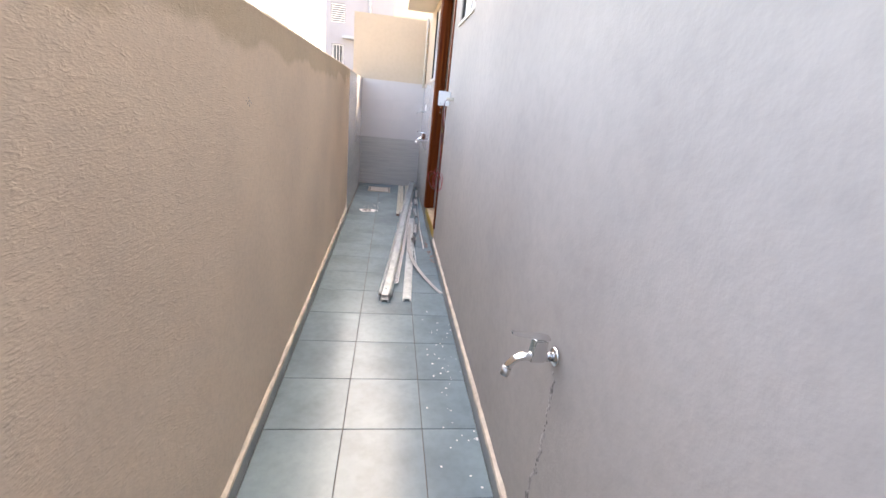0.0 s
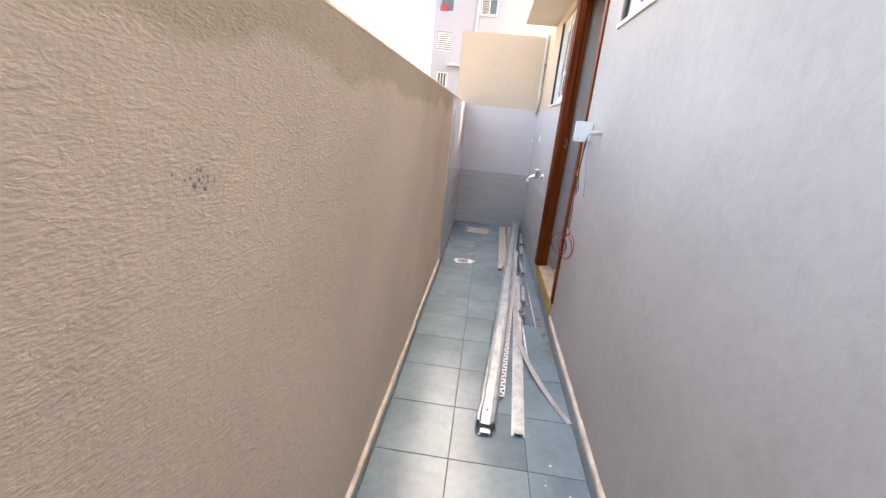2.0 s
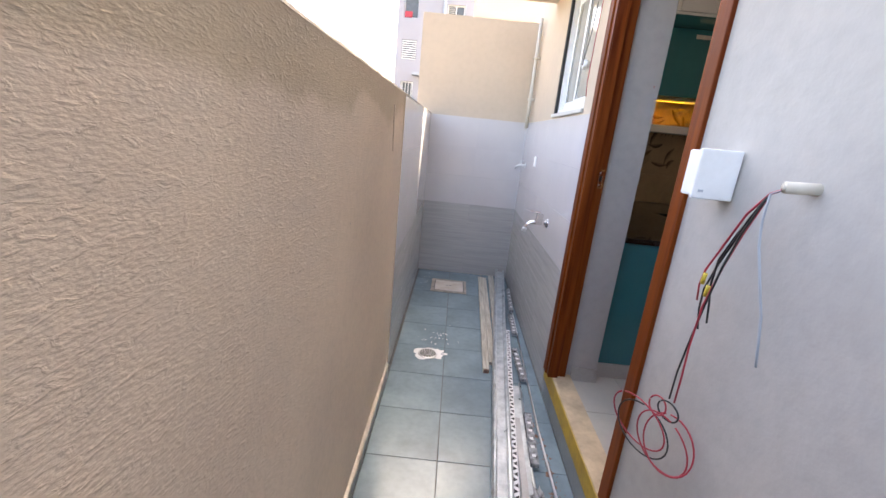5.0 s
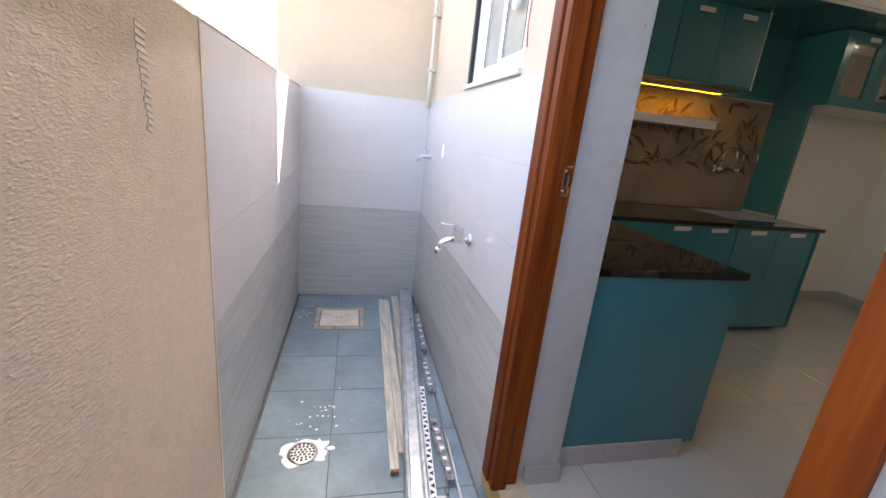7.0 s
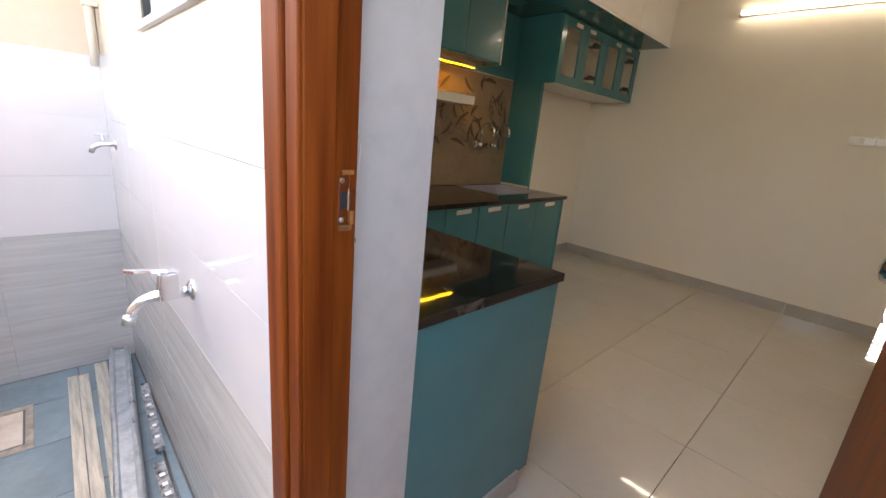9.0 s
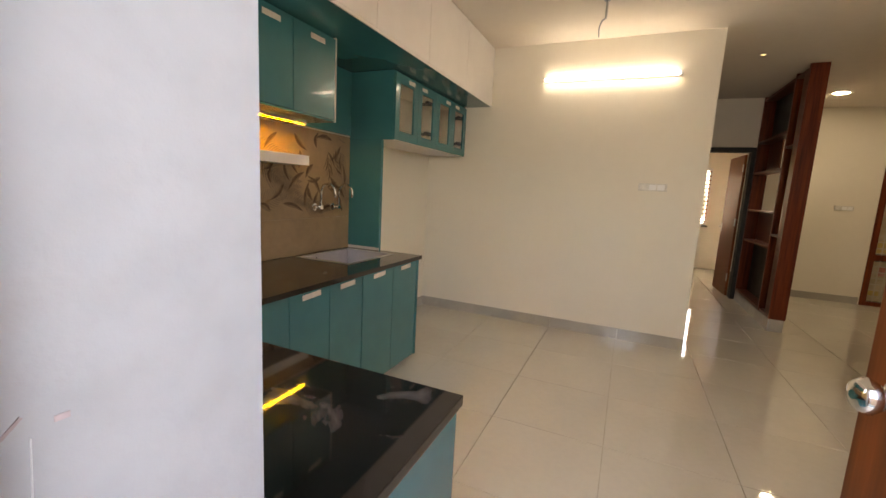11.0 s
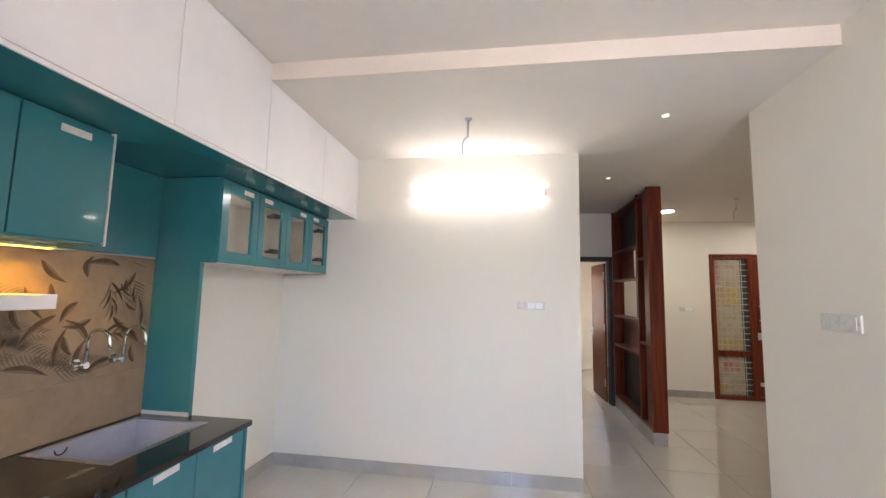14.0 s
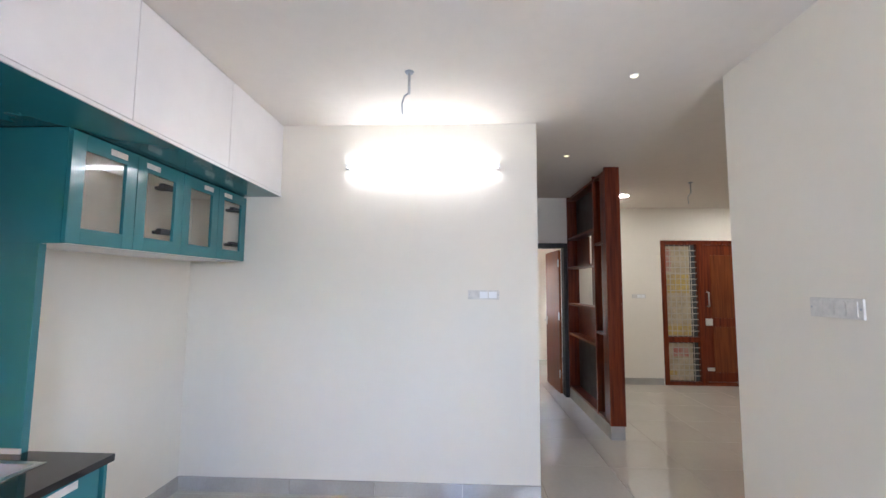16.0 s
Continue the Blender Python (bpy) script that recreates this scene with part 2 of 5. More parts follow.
M_DARKPANE = mat("dark_window_pane", (0.10, 0.11, 0.12), 0.1, vary=0.1, bump=0.0)
M_TEAL = mat("teal_gloss_laminate", (0.038, 0.182, 0.20), 0.2, vary=0.05, scale=2.0, fine=10.0, bump=0.015, bump_scale=8.0, tint=(0.034, 0.167, 0.185), coat=0.3)
M_LOFT = mat("white_gloss_laminate", (0.86, 0.82, 0.80), 0.22, vary=0.03, scale=1.5, fine=8.0, bump=0.015, bump_scale=6.0)
M_EDGE = mat("pale_edge_band", (0.62, 0.60, 0.56), 0.4, vary=0.05, bump=0.0)
M_BASIN = mat("filmed_steel", (0.50, 0.49, 0.56), 0.35, 0.3, vary=0.08, scale=6.0, bump=0.05)
M_TAPE = mat("masking_tape", (0.72, 0.68, 0.60), 0.7, vary=0.08, scale=20.0, bump=0.1)
M_CAB_IN = mat("cream_cabinet_lining", (0.86, 0.79, 0.66), 0.6, vary=0.05, bump=0.02)
M_GRANITE = mat("black_granite", (0.022, 0.018, 0.016), 0.045, vary=0.3, scale=5.0, fine=40.0, bump=0.0, tint=(0.006, 0.005, 0.005))
M_SPLASH = mat("brown_stone_tile", (0.37, 0.25, 0.145), 0.3, vary=0.14, scale=3.0, fine=20.0, bump=0.04, tint=(0.29, 0.195, 0.115), rnd=0.02)
M_SPLASH_JOINT = mat("brown_joint", (0.34, 0.245, 0.155), 0.8, vary=0.1, bump=0.1)
M_PRINT_DARK = mat("dark_leaf_print", (0.075, 0.033, 0.013), 0.3, vary=0.3, scale=14.0, fine=60.0, bump=0.02, tint=(0.15, 0.08, 0.035))
M_PRINT_SOFT = mat("brown_leaf_shading", (0.19, 0.118, 0.062), 0.3, vary=0.25, scale=14.0, fine=50.0, bump=0.02, tint=(0.25, 0.16, 0.09))
M_PRINT_MID = mat("soft_leaf_print", (0.26, 0.18, 0.115), 0.3, vary=0.2, scale=12.0, bump=0.02)
M_ITILE = mat("polished_cream_tile", (0.57, 0.525, 0.45), 0.035, vary=0.04, scale=2.0, fine=25.0, bump=0.006, bump_scale=4.0, tint=(0.535, 0.495, 0.425), rnd=0.015, spec=0.75, coat=0.35)
M_IGROUT = mat("beige_grout", (0.42, 0.375, 0.31), 0.9, vary=0.1, bump=0.1)
M_ISKIRT = mat("greige_skirting_tile", (0.46, 0.43, 0.39), 0.09, vary=0.08, scale=3.0, bump=0.01, rnd=0.04)
M_TUBE = glow("tube_glow", (1.0, 0.94, 0.84), TUBE)
M_LED = glow("led_glow", (1.0, 0.53, 0.03), LED)
M_SPOT = glow("spot_glow", (1.0, 0.90, 0.72), SPOT)
M_DIM_SPOT = glow("dim_spot_glow", (1.0, 0.85, 0.45), SPOT * 0.008)
M_GLASS = clear_glass("clear_glass")
M_THIN_GLASS = clear_glass("thin_clear_glass", gloss=0.15)
# opaque pane whose beige base colour paints in a reflection
M_BEIGE_PANE = mat("beige_reflection_pane", (0.42, 0.41, 0.37), 0.12, vary=0.08, scale=5.0, fine=20.0, bump=0.03)
M_DUST = mat("stone_dust", (0.20, 0.17, 0.14), 0.8, vary=0.3, scale=40.0, bump=0.1)
M_FILM = mat("printed_film_on_glass", (0.58, 0.50, 0.36), 0.4, vary=0.2, scale=7.0, fine=25.0, bump=0.05, tint=(0.46, 0.38, 0.24))
M_FILM_RED = mat("faded_red_print", (0.52, 0.20, 0.17), 0.4, vary=0.25, scale=9.0, fine=25.0, bump=0.05, tint=(0.55, 0.40, 0.33))
M_FILM_YELLOW = mat("yellow_print", (0.60, 0.45, 0.13), 0.4, vary=0.25, scale=9.0, fine=25.0, bump=0.05, tint=(0.50, 0.38, 0.22))
M_WHITEBAR = mat("white_grille_paint", (0.58, 0.54, 0.45), 0.4, vary=0.08, bump=0.0)
M_RAWWOOD = mat("raw_chipped_wood", (0.30, 0.12, 0.03), 0.8, vary=0.25, scale=30.0, bump=0.3)
M_INK = mat("black_ink", (0.03, 0.03, 0.035), 0.6, bump=0.0)
M_WRAP = mat("crumpled_grey_plastic", (0.34, 0.35, 0.36), 0.3, vary=0.4, scale=30.0, bump=0.5, bump_scale=50.0)

# granite: pale streaks and dusty blotches
gm = M_GRANITE.node_tree
gb = gm.nodes["Principled BSDF"]
gt = gm.nodes.new("ShaderNodeTexCoord")
gn = gm.nodes.new("ShaderNodeTexNoise")
gn.inputs["Scale"].default_value, gn.inputs["Detail"].default_value, gn.inputs["Distortion"].default_value = 3.5, 7.0, 1.8
gr = gm.nodes.new("ShaderNodeValToRGB")
gr.color_ramp.elements[0].position, gr.color_ramp.elements[1].position = 0.59, 0.73
gx = gm.nodes.new("ShaderNodeMix")
gx.data_type = "RGBA"
gx.inputs[7].default_value = (0.12, 0.103, 0.098, 1)
gm.links.new(gt.outputs["Object"], gn.inputs["Vector"])
gm.links.new(gn.outputs["Fac"], gr.inputs[0])
gm.links.new(gr.outputs[0], gx.inputs[0])
gm.links.new(gb.inputs["Base Color"].links[0].from_socket, gx.inputs[6])
gm.links.new(gx.outputs[2], gb.inputs["Base Color"])

# ---------------------------------------------------------------- mesh helpers


def box(bm, x0, y0, z0, x1, y1, z1, bevel=0.0):
    x0, x1, y0, y1, z0, z1 = min(x0, x1), max(x0, x1), min(y0, y1), max(y0, y1), min(z0, z1), max(z0, z1)
    r = bmesh.ops.create_cube(bm, size=1.0)["verts"]
    for v in r:
        v.co = Vector(((x0 + x1) / 2 + v.co.x * (x1 - x0), (y0 + y1) / 2 + v.co.y * (y1 - y0), (z0 + z1) / 2 + v.co.z * (z1 - z0)))
    if bevel:
        es = list({e for v in r for e in v.link_edges})
        bmesh.ops.bevel(bm, geom=es, offset=bevel, segments=2, affect="EDGES", profile=0.6)
    return bm


def boxes(*rows):
    bm = bmesh.new()
    for r in rows:
        box(bm, *r)
    return bm


def oriented_box(bm, a, b, width, height, bevel=0.0, lift=0.0):
    """A bar from a to b, with width sideways and height upwards from the line."""
    a, b = Vector(a), Vector(b)
    d = (b - a).normalized()
    side = d.cross(Vector((0, 0, 1)))
    side = side.normalized() if side.length > 1e-4 else Vector((1, 0, 0))
    up = side.cross(d)
    r = bmesh.ops.create_cube(bm, size=1.0)["verts"]
    ln = (b - a).length
    for v in r:
        v.co = a + d * ((v.co.x + 0.5) * ln) + side * (v.co.y * width) + up * ((v.co.z + 0.5) * height + lift)
    if bevel:
        bmesh.ops.bevel(bm, geom=list({e for v in r for e in v.link_edges}), offset=bevel, segments=1, affect="EDGES")
    return bm


def sweep(bm, pts, r, n=10, caps=True):
    """A round bar along points; r is one radius or one for each point."""
    pts = [Vector(p) for p in pts]
    rs = r if isinstance(r, (list, tuple)) else [r] * len(pts)
    rings = []
    ref = None
    for i, p in enumerate(pts):
        d = (pts[min(i + 1, len(pts) - 1)] - pts[max(i - 1, 0)]).normalized()
        if ref is None:
            ref = Vector((0, 0, 1)) if abs(d.z) < 0.9 else Vector((1, 0, 0))
        u = (ref - d * ref.dot(d)).normalized()
        ref = u
        w = d.cross(u)
        rings.append([bm.verts.new(p + (u * math.cos(k * math.tau / n) + w * math.sin(k * math.tau / n)) * rs[i]) for k in range(n)])
    for a, b in zip(rings, rings[1:]):
        for k in range(n):
            f = bm.faces.new((a[k], a[(k + 1) % n], b[(k + 1) % n], b[k]))
            f.smooth = True
    if caps:
        bm.faces.new(rings[0][::-1])
        bm.faces.new(rings[-1])
    return bm


def arc(c, r, a0, a1, n, u, v):
    c, u, v = Vector(c), Vector(u), Vector(v)
    return [c + u * (r * math.cos(a0 + (a1 - a0) * i / n)) + v * (r * math.sin(a0 + (a1 - a0) * i / n)) for i in range(n + 1)]


def blob(bm, x, y, z, r, n=9, h=0.0015, axis="z", squash=1.0):
    """A small flat splash with an uneven outline."""
    ring = []
    for k in range(n):
        q = r * random.uniform(0.6, 1.15)
        a = k * math.tau / n
        u, v = q * math.cos(a), q * math.sin(a) * squash
        ring.append(bm.verts.new((x + u, y + v, z) if axis == "z" else (x, y + u, z + v)))
    top = bm.verts.new((x, y, z + h) if axis == "z" else (x - h, y, z))
    for k in range(n):
        bm.faces.new((ring[k], ring[(k + 1) % n], top))


def thing(name, at, label="", category="", group="", kind=""):
    ob = new(name)
    ob.empty_display_size = 0.05
    ob.location = at
    return tagged(ob, label, category, group, kind)


def part(name, bm, material, parent=None, label=""):
    """One mesh object, in place, under a thing or a part."""
    me = bpy.data.meshes.new(name)
    bmesh.ops.recalc_face_normals(bm, faces=bm.faces)
    bm.to_mesh(me)
    bm.free()
    me.materials.append(material)
    ob = new(name, me)
    if parent:
        ob.parent = parent
        if parent.parent is None:
            ob.matrix_parent_inverse = parent.matrix_basis.inverted()
    if label:
        ob["label"] = label
    return ob


def setting(name, bm, material, label, category):
    return tagged(part(name, bm, material), label, category, kind="structure")


def single(name, bm, material, label, category, group=""):
    return tagged(part(name, bm, material), label, category, group)


def pierced(x0, x1, y0, y1, z0, z1, holes, axis):
    """A wall with thickness along the given axis; holes are (a0, a1, z0, z1) along the other one."""
    bm = bmesh.new()
    a0, a1 = (y0, y1) if axis == "x" else (x0, x1)
    cuts = sorted({a0, a1, *[h[0] for h in holes], *[h[1] for h in holes]})
    levels = sorted({z0, z1, *[h[2] for h in holes], *[h[3] for h in holes]})
    for p, q in zip(cuts, cuts[1:]):
        run = None
        for u, w in zip(levels, levels[1:]):
            if any(h[0] <= p + 1e-6 and q - 1e-6 <= h[1] and h[2] <= u + 1e-6 and w - 1e-6 <= h[3] for h in holes):
                if run:
                    spans(bm, axis, p, q, run, u, x0, x1, y0, y1)
                run = None
            elif run is None:
                run = u
        if run is not None:
            spans(bm, axis, p, q, run, z1, x0, x1, y0, y1)
    return bm


def spans(bm, axis, p, q, u, w, x0, x1, y0, y1):
    if axis == "x":
        box(bm, x0, p, u, x1, q, w)
    else:
        box(bm, p, y0, u, q, y1, w)


def two_paints(ob, second, test):
    """A second paint on the faces of a wall that the test names."""
    ob.data.materials.append(second)
    for f in ob.data.polygons:
        if test(f.normal, f.center):
            f.material_index = 1


# ---------------------------------------------------------------- the plan
XL, XR, XI = -0.483, 0.58, 0.888
YT, YB = 5.747, 8.055
FIN = 0.197
YK, XW, YR = 7.645, 5.262, 3.587
CEIL_LOW, CEIL_HIGH, XBEAM = 3.286, 3.40, 3.634
XD = 0.845
DOOR = (4.68, 5.62, 0.16, 2.72)
WIN_A = (6.02, 6.86, 1.82, 2.72)
WIN_B = (3.60, 4.27, 2.17, 2.72)

setting("ground", boxes((-60, -60, -0.3, 60, 90, -0.06)), M_GROUND, "bare brown earth around the houses", "ground")
floor_out = setting("floor_alley", boxes((XL - 0.02, -4.0, -0.06, XR + 0.02, YB + 0.05, -0.0035)), M_GROUT, "grey grout bed of the tiled side passage", "floor")
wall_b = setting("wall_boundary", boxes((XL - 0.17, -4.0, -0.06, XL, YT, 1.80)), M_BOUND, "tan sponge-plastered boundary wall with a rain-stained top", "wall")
wall_t = setting("wall_boundary_tiled", boxes((XL - 0.17, YT, -0.06, XL - 0.016, YB, 1.80)), M_PEACH, "boundary wall clad with white and grey tiles", "wall")
wall_back = setting("wall_back", boxes((XL - 0.17, YB + 0.008, -0.06, XR, YB + 0.17, 2.79)), M_PEACH, "tall peach-painted wall closing the passage", "wall")
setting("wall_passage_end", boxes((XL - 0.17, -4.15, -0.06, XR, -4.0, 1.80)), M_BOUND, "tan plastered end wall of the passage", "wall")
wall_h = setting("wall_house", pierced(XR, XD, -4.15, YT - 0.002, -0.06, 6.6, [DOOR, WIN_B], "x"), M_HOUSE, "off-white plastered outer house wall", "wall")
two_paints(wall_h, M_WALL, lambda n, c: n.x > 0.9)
wall_h.data.materials.append(M_REVEAL)
for f in wall_h.data.polygons:
    if abs(f.normal.y) > 0.9 and f.center.z < 2.8 and 4.6 < f.center.y < 5.72:
        f.material_index = 2
wall_r = setting("wall_house_rear", pierced(XR + 0.006, XI, YT - 0.002, 8.472, -0.06, 6.6, [WIN_A], "x"), M_PEACH, "peach-painted outer wall round the kitchen window", "wall")
two_paints(wall_r, M_WALL, lambda n, c: n.x > 0.9)

# interior shell
floor_in = setting("floor_rooms", boxes((XI - 0.3, -1.2, -0.05, 11.6, YK + 0.1, FIN - 0.012)), M_IGROUT, "beige grout bed under polished cream tiles", "floor")
setting("wall_kitchen", boxes((XI, YK, -0.05, XW + 0.15, YK + 0.2, 3.6)), M_WALL, "cream-painted kitchen wall", "wall")
setting("wall_dining", boxes((XW, 4.668, -0.05, XW + 0.15, YK, 3.6)), M_WALL, "cream-painted dining wall under a tube light", "wall")
setting("wall_hall", boxes((XW + 0.15, 4.668, -0.05, 8.35, 4.82, 3.6)), M_WALL, "cream-painted hall wall", "wall")
setting("wall_bedroom_door", pierced(8.35, 8.50, 3.30, 4.82, -0.05, 3.6, [(3.62, 4.56, -0.05, 2.56)], "x"), M_WALL, "cream wall with the bedroom doorway", "wall")
setting("wall_right", boxes((XI, YR - 0.16, -0.05, 4.489, YR, 3.6)), M_WALL, "cream-painted wall beside the dining space", "wall")
setting("wall_living_side", boxes((4.32, -1.2, -0.05, 4.489, YR - 0.16, 3.6)), M_WALL, "cream-painted living room side wall", "wall")
setting("wall_living_end", boxes((4.489, -1.35, -0.05, 9.40, -1.2, 3.6)), M_WALL, "cream-painted living room end wall", "wall")
setting("wall_living_far", pierced(9.25, 9.40, -1.2, 3.30, -0.05, 3.6, [(0.12, 1.78, FIN - 0.02, 2.71)], "x"), M_WALL, "cream living room wall holding the main door", "wall")
setting("wall_bedroom_south", boxes((8.50, 2.9, -0.05, 11.6, 3.05, 3.6)), M_WALL, "cream-painted bedroom wall", "wall")
setting("wall_bedroom_return", boxes((8.35, 3.05, -0.05, 9.40, 3.298, 3.6)), M_WALL, "cream-painted wall between living room and bedroom", "wall")
setting("wall_bedroom_north", boxes((8.50, 5.5, -0.05, 11.6, 5.65, 3.6)), M_WALL, "cream-painted bedroom wall", "wall")
setting("wall_bedroom_far", pierced(11.6, 11.75, 2.9, 5.65, -0.05, 3.6, [(3.68, 4.45, 1.18, 2.46)], "x"), M_WALL, "cream bedroom wall with a window", "wall")
setting("wall_bedroom_near", boxes((8.352, 4.82, -0.05, 8.50, 5.65, 3.6)), M_WALL, "cream-painted bedroom wall", "wall")
setting("ceiling", boxes((XI, -1.35, CEIL_HIGH, XBEAM, YK, 3.62), (XBEAM, -1.35, CEIL_LOW, 11.75, YK, 3.62)), M_CEIL, "off-white painted ceiling with a lower part", "ceiling")
setting("beam_edge", boxes((XBEAM - 0.006, YR, CEIL_LOW - 0.003, XBEAM - 0.001, 6.87, CEIL_HIGH)), M_BEAM, "peach primed edge of the lower ceiling", "ceiling edge")
setting("roof", boxes((XR, -4.15, 6.6, 11.9, 8.4, 6.75), (XR, 8.25, 3.62, 11.9, 8.4, 6.6), (11.75, -4.15, 3.62, 11.9, 8.25, 6.6)), M_PEACH, "upper storey and flat roof of the house", "roof")
setting("chajja", boxes((0.19, 5.80, 2.80, XR + 0.004, 7.44, 2.87, 0.006)), M_CONCRETE, "cream concrete sunshade slab over the window", "sunshade")

# ---------------------------------------------------------------- passage: skirting, sill, door
for nm, x0, x1, y1 in (("skirting_left", XL - 0.001, XL + 0.011, YT), ("skirting_right", XR - 0.012, XR + 0.001, 4.655)):
    setting(nm, boxes((x0, -4.0, -0.004, x1, y1, 0.092)), M_SKIRT, "grey tile skirting along the passage", "skirting")
    bm = bmesh.new()
    inner = x1 if x0 < 0 else x0
    sgn = 1 if x0 < 0 else -1
    y = -4.0
    prev = None
    while y < y1 - 1e-6:
        w = 0.004 + random.uniform(0, 0.005)
        ring = [bm.verts.new((inner - sgn * 0.013, y, 0.0915)), bm.verts.new((inner + sgn * w, y, 0.0915)), bm.verts.new((inner + sgn * w * 0.5, y, 0.104 + random.uniform(0, 0.006))), bm.verts.new((inner - sgn * 0.013, y, 0.116 + random.uniform(-0.004, 0.008)))]
        if prev:
            for k in range(4):
                bm.faces.new((prev[k], prev[(k + 1) % 4], ring[(k + 1) % 4], ring[k]))
        prev = ring
        y = min(y1, y + 0.06)
        if abs(y - y1) < 1e-6:
            break
    setting(nm.replace("skirting", "trim_mortar"), bm, M_MORTAR, "uneven cream mortar line above the skirting", "mortar trim")

setting("threshold", boxes((XR - 0.012, 4.66, 0.118, 0.69, 5.745, 0.228, 0.006)), M_SILL, "tan stone threshold of the kitchen door", "threshold")
setting("trim_threshold_face", boxes((XR - 0.016, 4.662, 0.122, XR - 0.0125, 5.742, 0.222)), M_YELLOW, "ochre-painted front of the door threshold", "threshold trim")
setting("trim_threshold_skirt", boxes((XR - 0.010, 4.656, -0.004, XR + 0.002, 5.745, 0.1175)), M_SKIRT, "grey tile riser under the door threshold", "skirting")

door_frame = thing("door_frame", (0.63, 5.2, 0.228), "red-brown varnished wooden door frame in the outer wall", "door frame", kind="structure")
part("jamb", boxes((0.545, 5.563, 0.228, 0.5985, 5.688, 2.72, 0.003), (0.5985, 5.585, 0.228, 0.650, 5.688, 2.72, 0.003)), M_FRAME, door_frame)
part("moulding", boxes((0.531, 5.609, 0.228, 0.5455, 5.672, 2.72, 0.005)), M_FRAME, door_frame, "raised lighter band along the jamb")
part("moulding", boxes((0.538, 5.565, 0.228, 0.5455, 5.603, 2.72, 0.003)), M_FRAME, door_frame)
part("jamb", boxes((0.566, 4.632, 0.228, 0.63, 4.703, 2.72, 0.004), (0.63, 4.66, 0.228, 0.685, 4.697, 2.72, 0.003)), M_FRAME, door_frame)
part("head", boxes((0.566, 4.703, 2.64, 0.63, 5.562, 2.73, 0.004), (0.63, 4.70, 2.66, 0.685, 5.584, 2.73, 0.003)), M_FRAME, door_frame)
bm = bmesh.new()
z = 0.23
while z < 2.71:
    h = random.uniform(0.012, 0.05)
    box(bm, 0.541 + random.uniform(0, 0.006), 5.672, z, 0.574, 5.680 + random.uniform(-0.003, 0.006), min(2.72, z + h + 0.002))
    z += h
part("rough_edge", bm, M_RED_DUST, door_frame, "rough reddish mortar edge")
stk = part("strike_plate", boxes((0.6150, 5.5825, 1.414, 0.6350, 5.5855, 1.494, 0.001), (0.6330, 5.580, 1.436, 0.6430, 5.584, 1.472)), M_CHROME, door_frame, "steel strike plate on worn wood")
for z in (1.421, 1.486):
    part("screw", sweep(bmesh.new(), [(0.6210, 5.5825, z), (0.6210, 5.5805, z)], [0.0045, 0.003], 10), M_STEEL, stk)
part("latch_hole", boxes((0.6180, 5.5818, 1.440, 0.6300, 5.5824, 1.468)), M_BLACK, stk)
part("splinter", boxes((0.6160, 5.5820, 1.402, 0.6410, 5.5855, 1.412, 0.002), (0.6430, 5.578, 1.378, 0.648, 5.5855, 1.390, 0.003), (0.6210, 5.5820, 1.495, 0.6430, 5.5855, 1.503, 0.002), (0.6370, 5.5818, 1.412, 0.6440, 5.5855, 1.436, 0.001)), M_RAWWOOD, door_frame, "chipped raw wood round the strike plate")
scuff = bmesh.new()
oriented_box(scuff, (0.653, 5.6188, 1.536), (0.674, 5.6188, 1.556), 0.0008, 0.002)
part("scuff", scuff, M_SCUFF, door_frame, "brown scratch on the white reveal")
scuff = bmesh.new()
oriented_box(scuff, (0.675, 5.6188, 1.499), (0.677, 5.6188, 1.542), 0.0008, 0.0008)
part("scuff", scuff, M_EDGE, door_frame, "faint pencil line")
part("scuff", boxes((0.688, 5.6188, 1.546, 0.696, 5.6194, 1.550)), M_SCUFF, door_frame)
part("scuff", boxes((0.656, 5.6188, 1.18, 0.660, 5.6194, 1.205), (0.664, 5.6188, 1.145, 0.6655, 5.6194, 1.16)), M_SCUFF, door_frame)

for z0, dx, m in ((1.935, 0.021, M_WIRE_RED), (1.882, 0.022, M_BLD_TRIM), (1.872, 0.029, M_BLD_TRIM)):
    part("pencil_mark", boxes((0.795 + dx, 5.6188, z0, 0.7972 + dx, 5.6194, z0 + 0.012)), m, door_frame)

# door leaf, open into the kitchen
door = thing("kitchen_door", (0.69, 4.735, FIN), "brown varnished wooden door standing open into the kitchen", "door")
part("leaf", boxes((0, -0.036, 0.012, 0.86, 0, 2.43, 0.003)), M_LEAF_WOOD, door)
part("panel", boxes((0.13, -0.001, 0.25, 0.73, 0.008, 0.95, 0.006)), M_LEAF_WOOD, door)
part("panel", boxes((0.13, -0.001, 1.25, 0.73, 0.008, 2.25, 0.006)), M_LEAF_WOOD, door)
kb = part("knob", sweep(bmesh.new(), [(0.78, 0.0, 1.20), (0.78, 0.004, 1.20), (0.78, 0.006, 1.20), (0.78, 0.03, 1.20), (0.78, 0.036, 1.20), (0.78, 0.05, 1.20), (0.78, 0.064, 1.20), (0.78, 0.07, 1.20)], [0.034, 0.034, 0.012, 0.012, 0.024, 0.031, 0.024, 0.008], 20), M_CHROME, door, "round chrome knob")
for o in door.children:
    o.matrix_parent_inverse = Matrix.Identity(4)
door.matrix_basis = pose(0.692, 4.715, FIN, 0, 0, 12)

# ---------------------------------------------------------------- windows of the passage


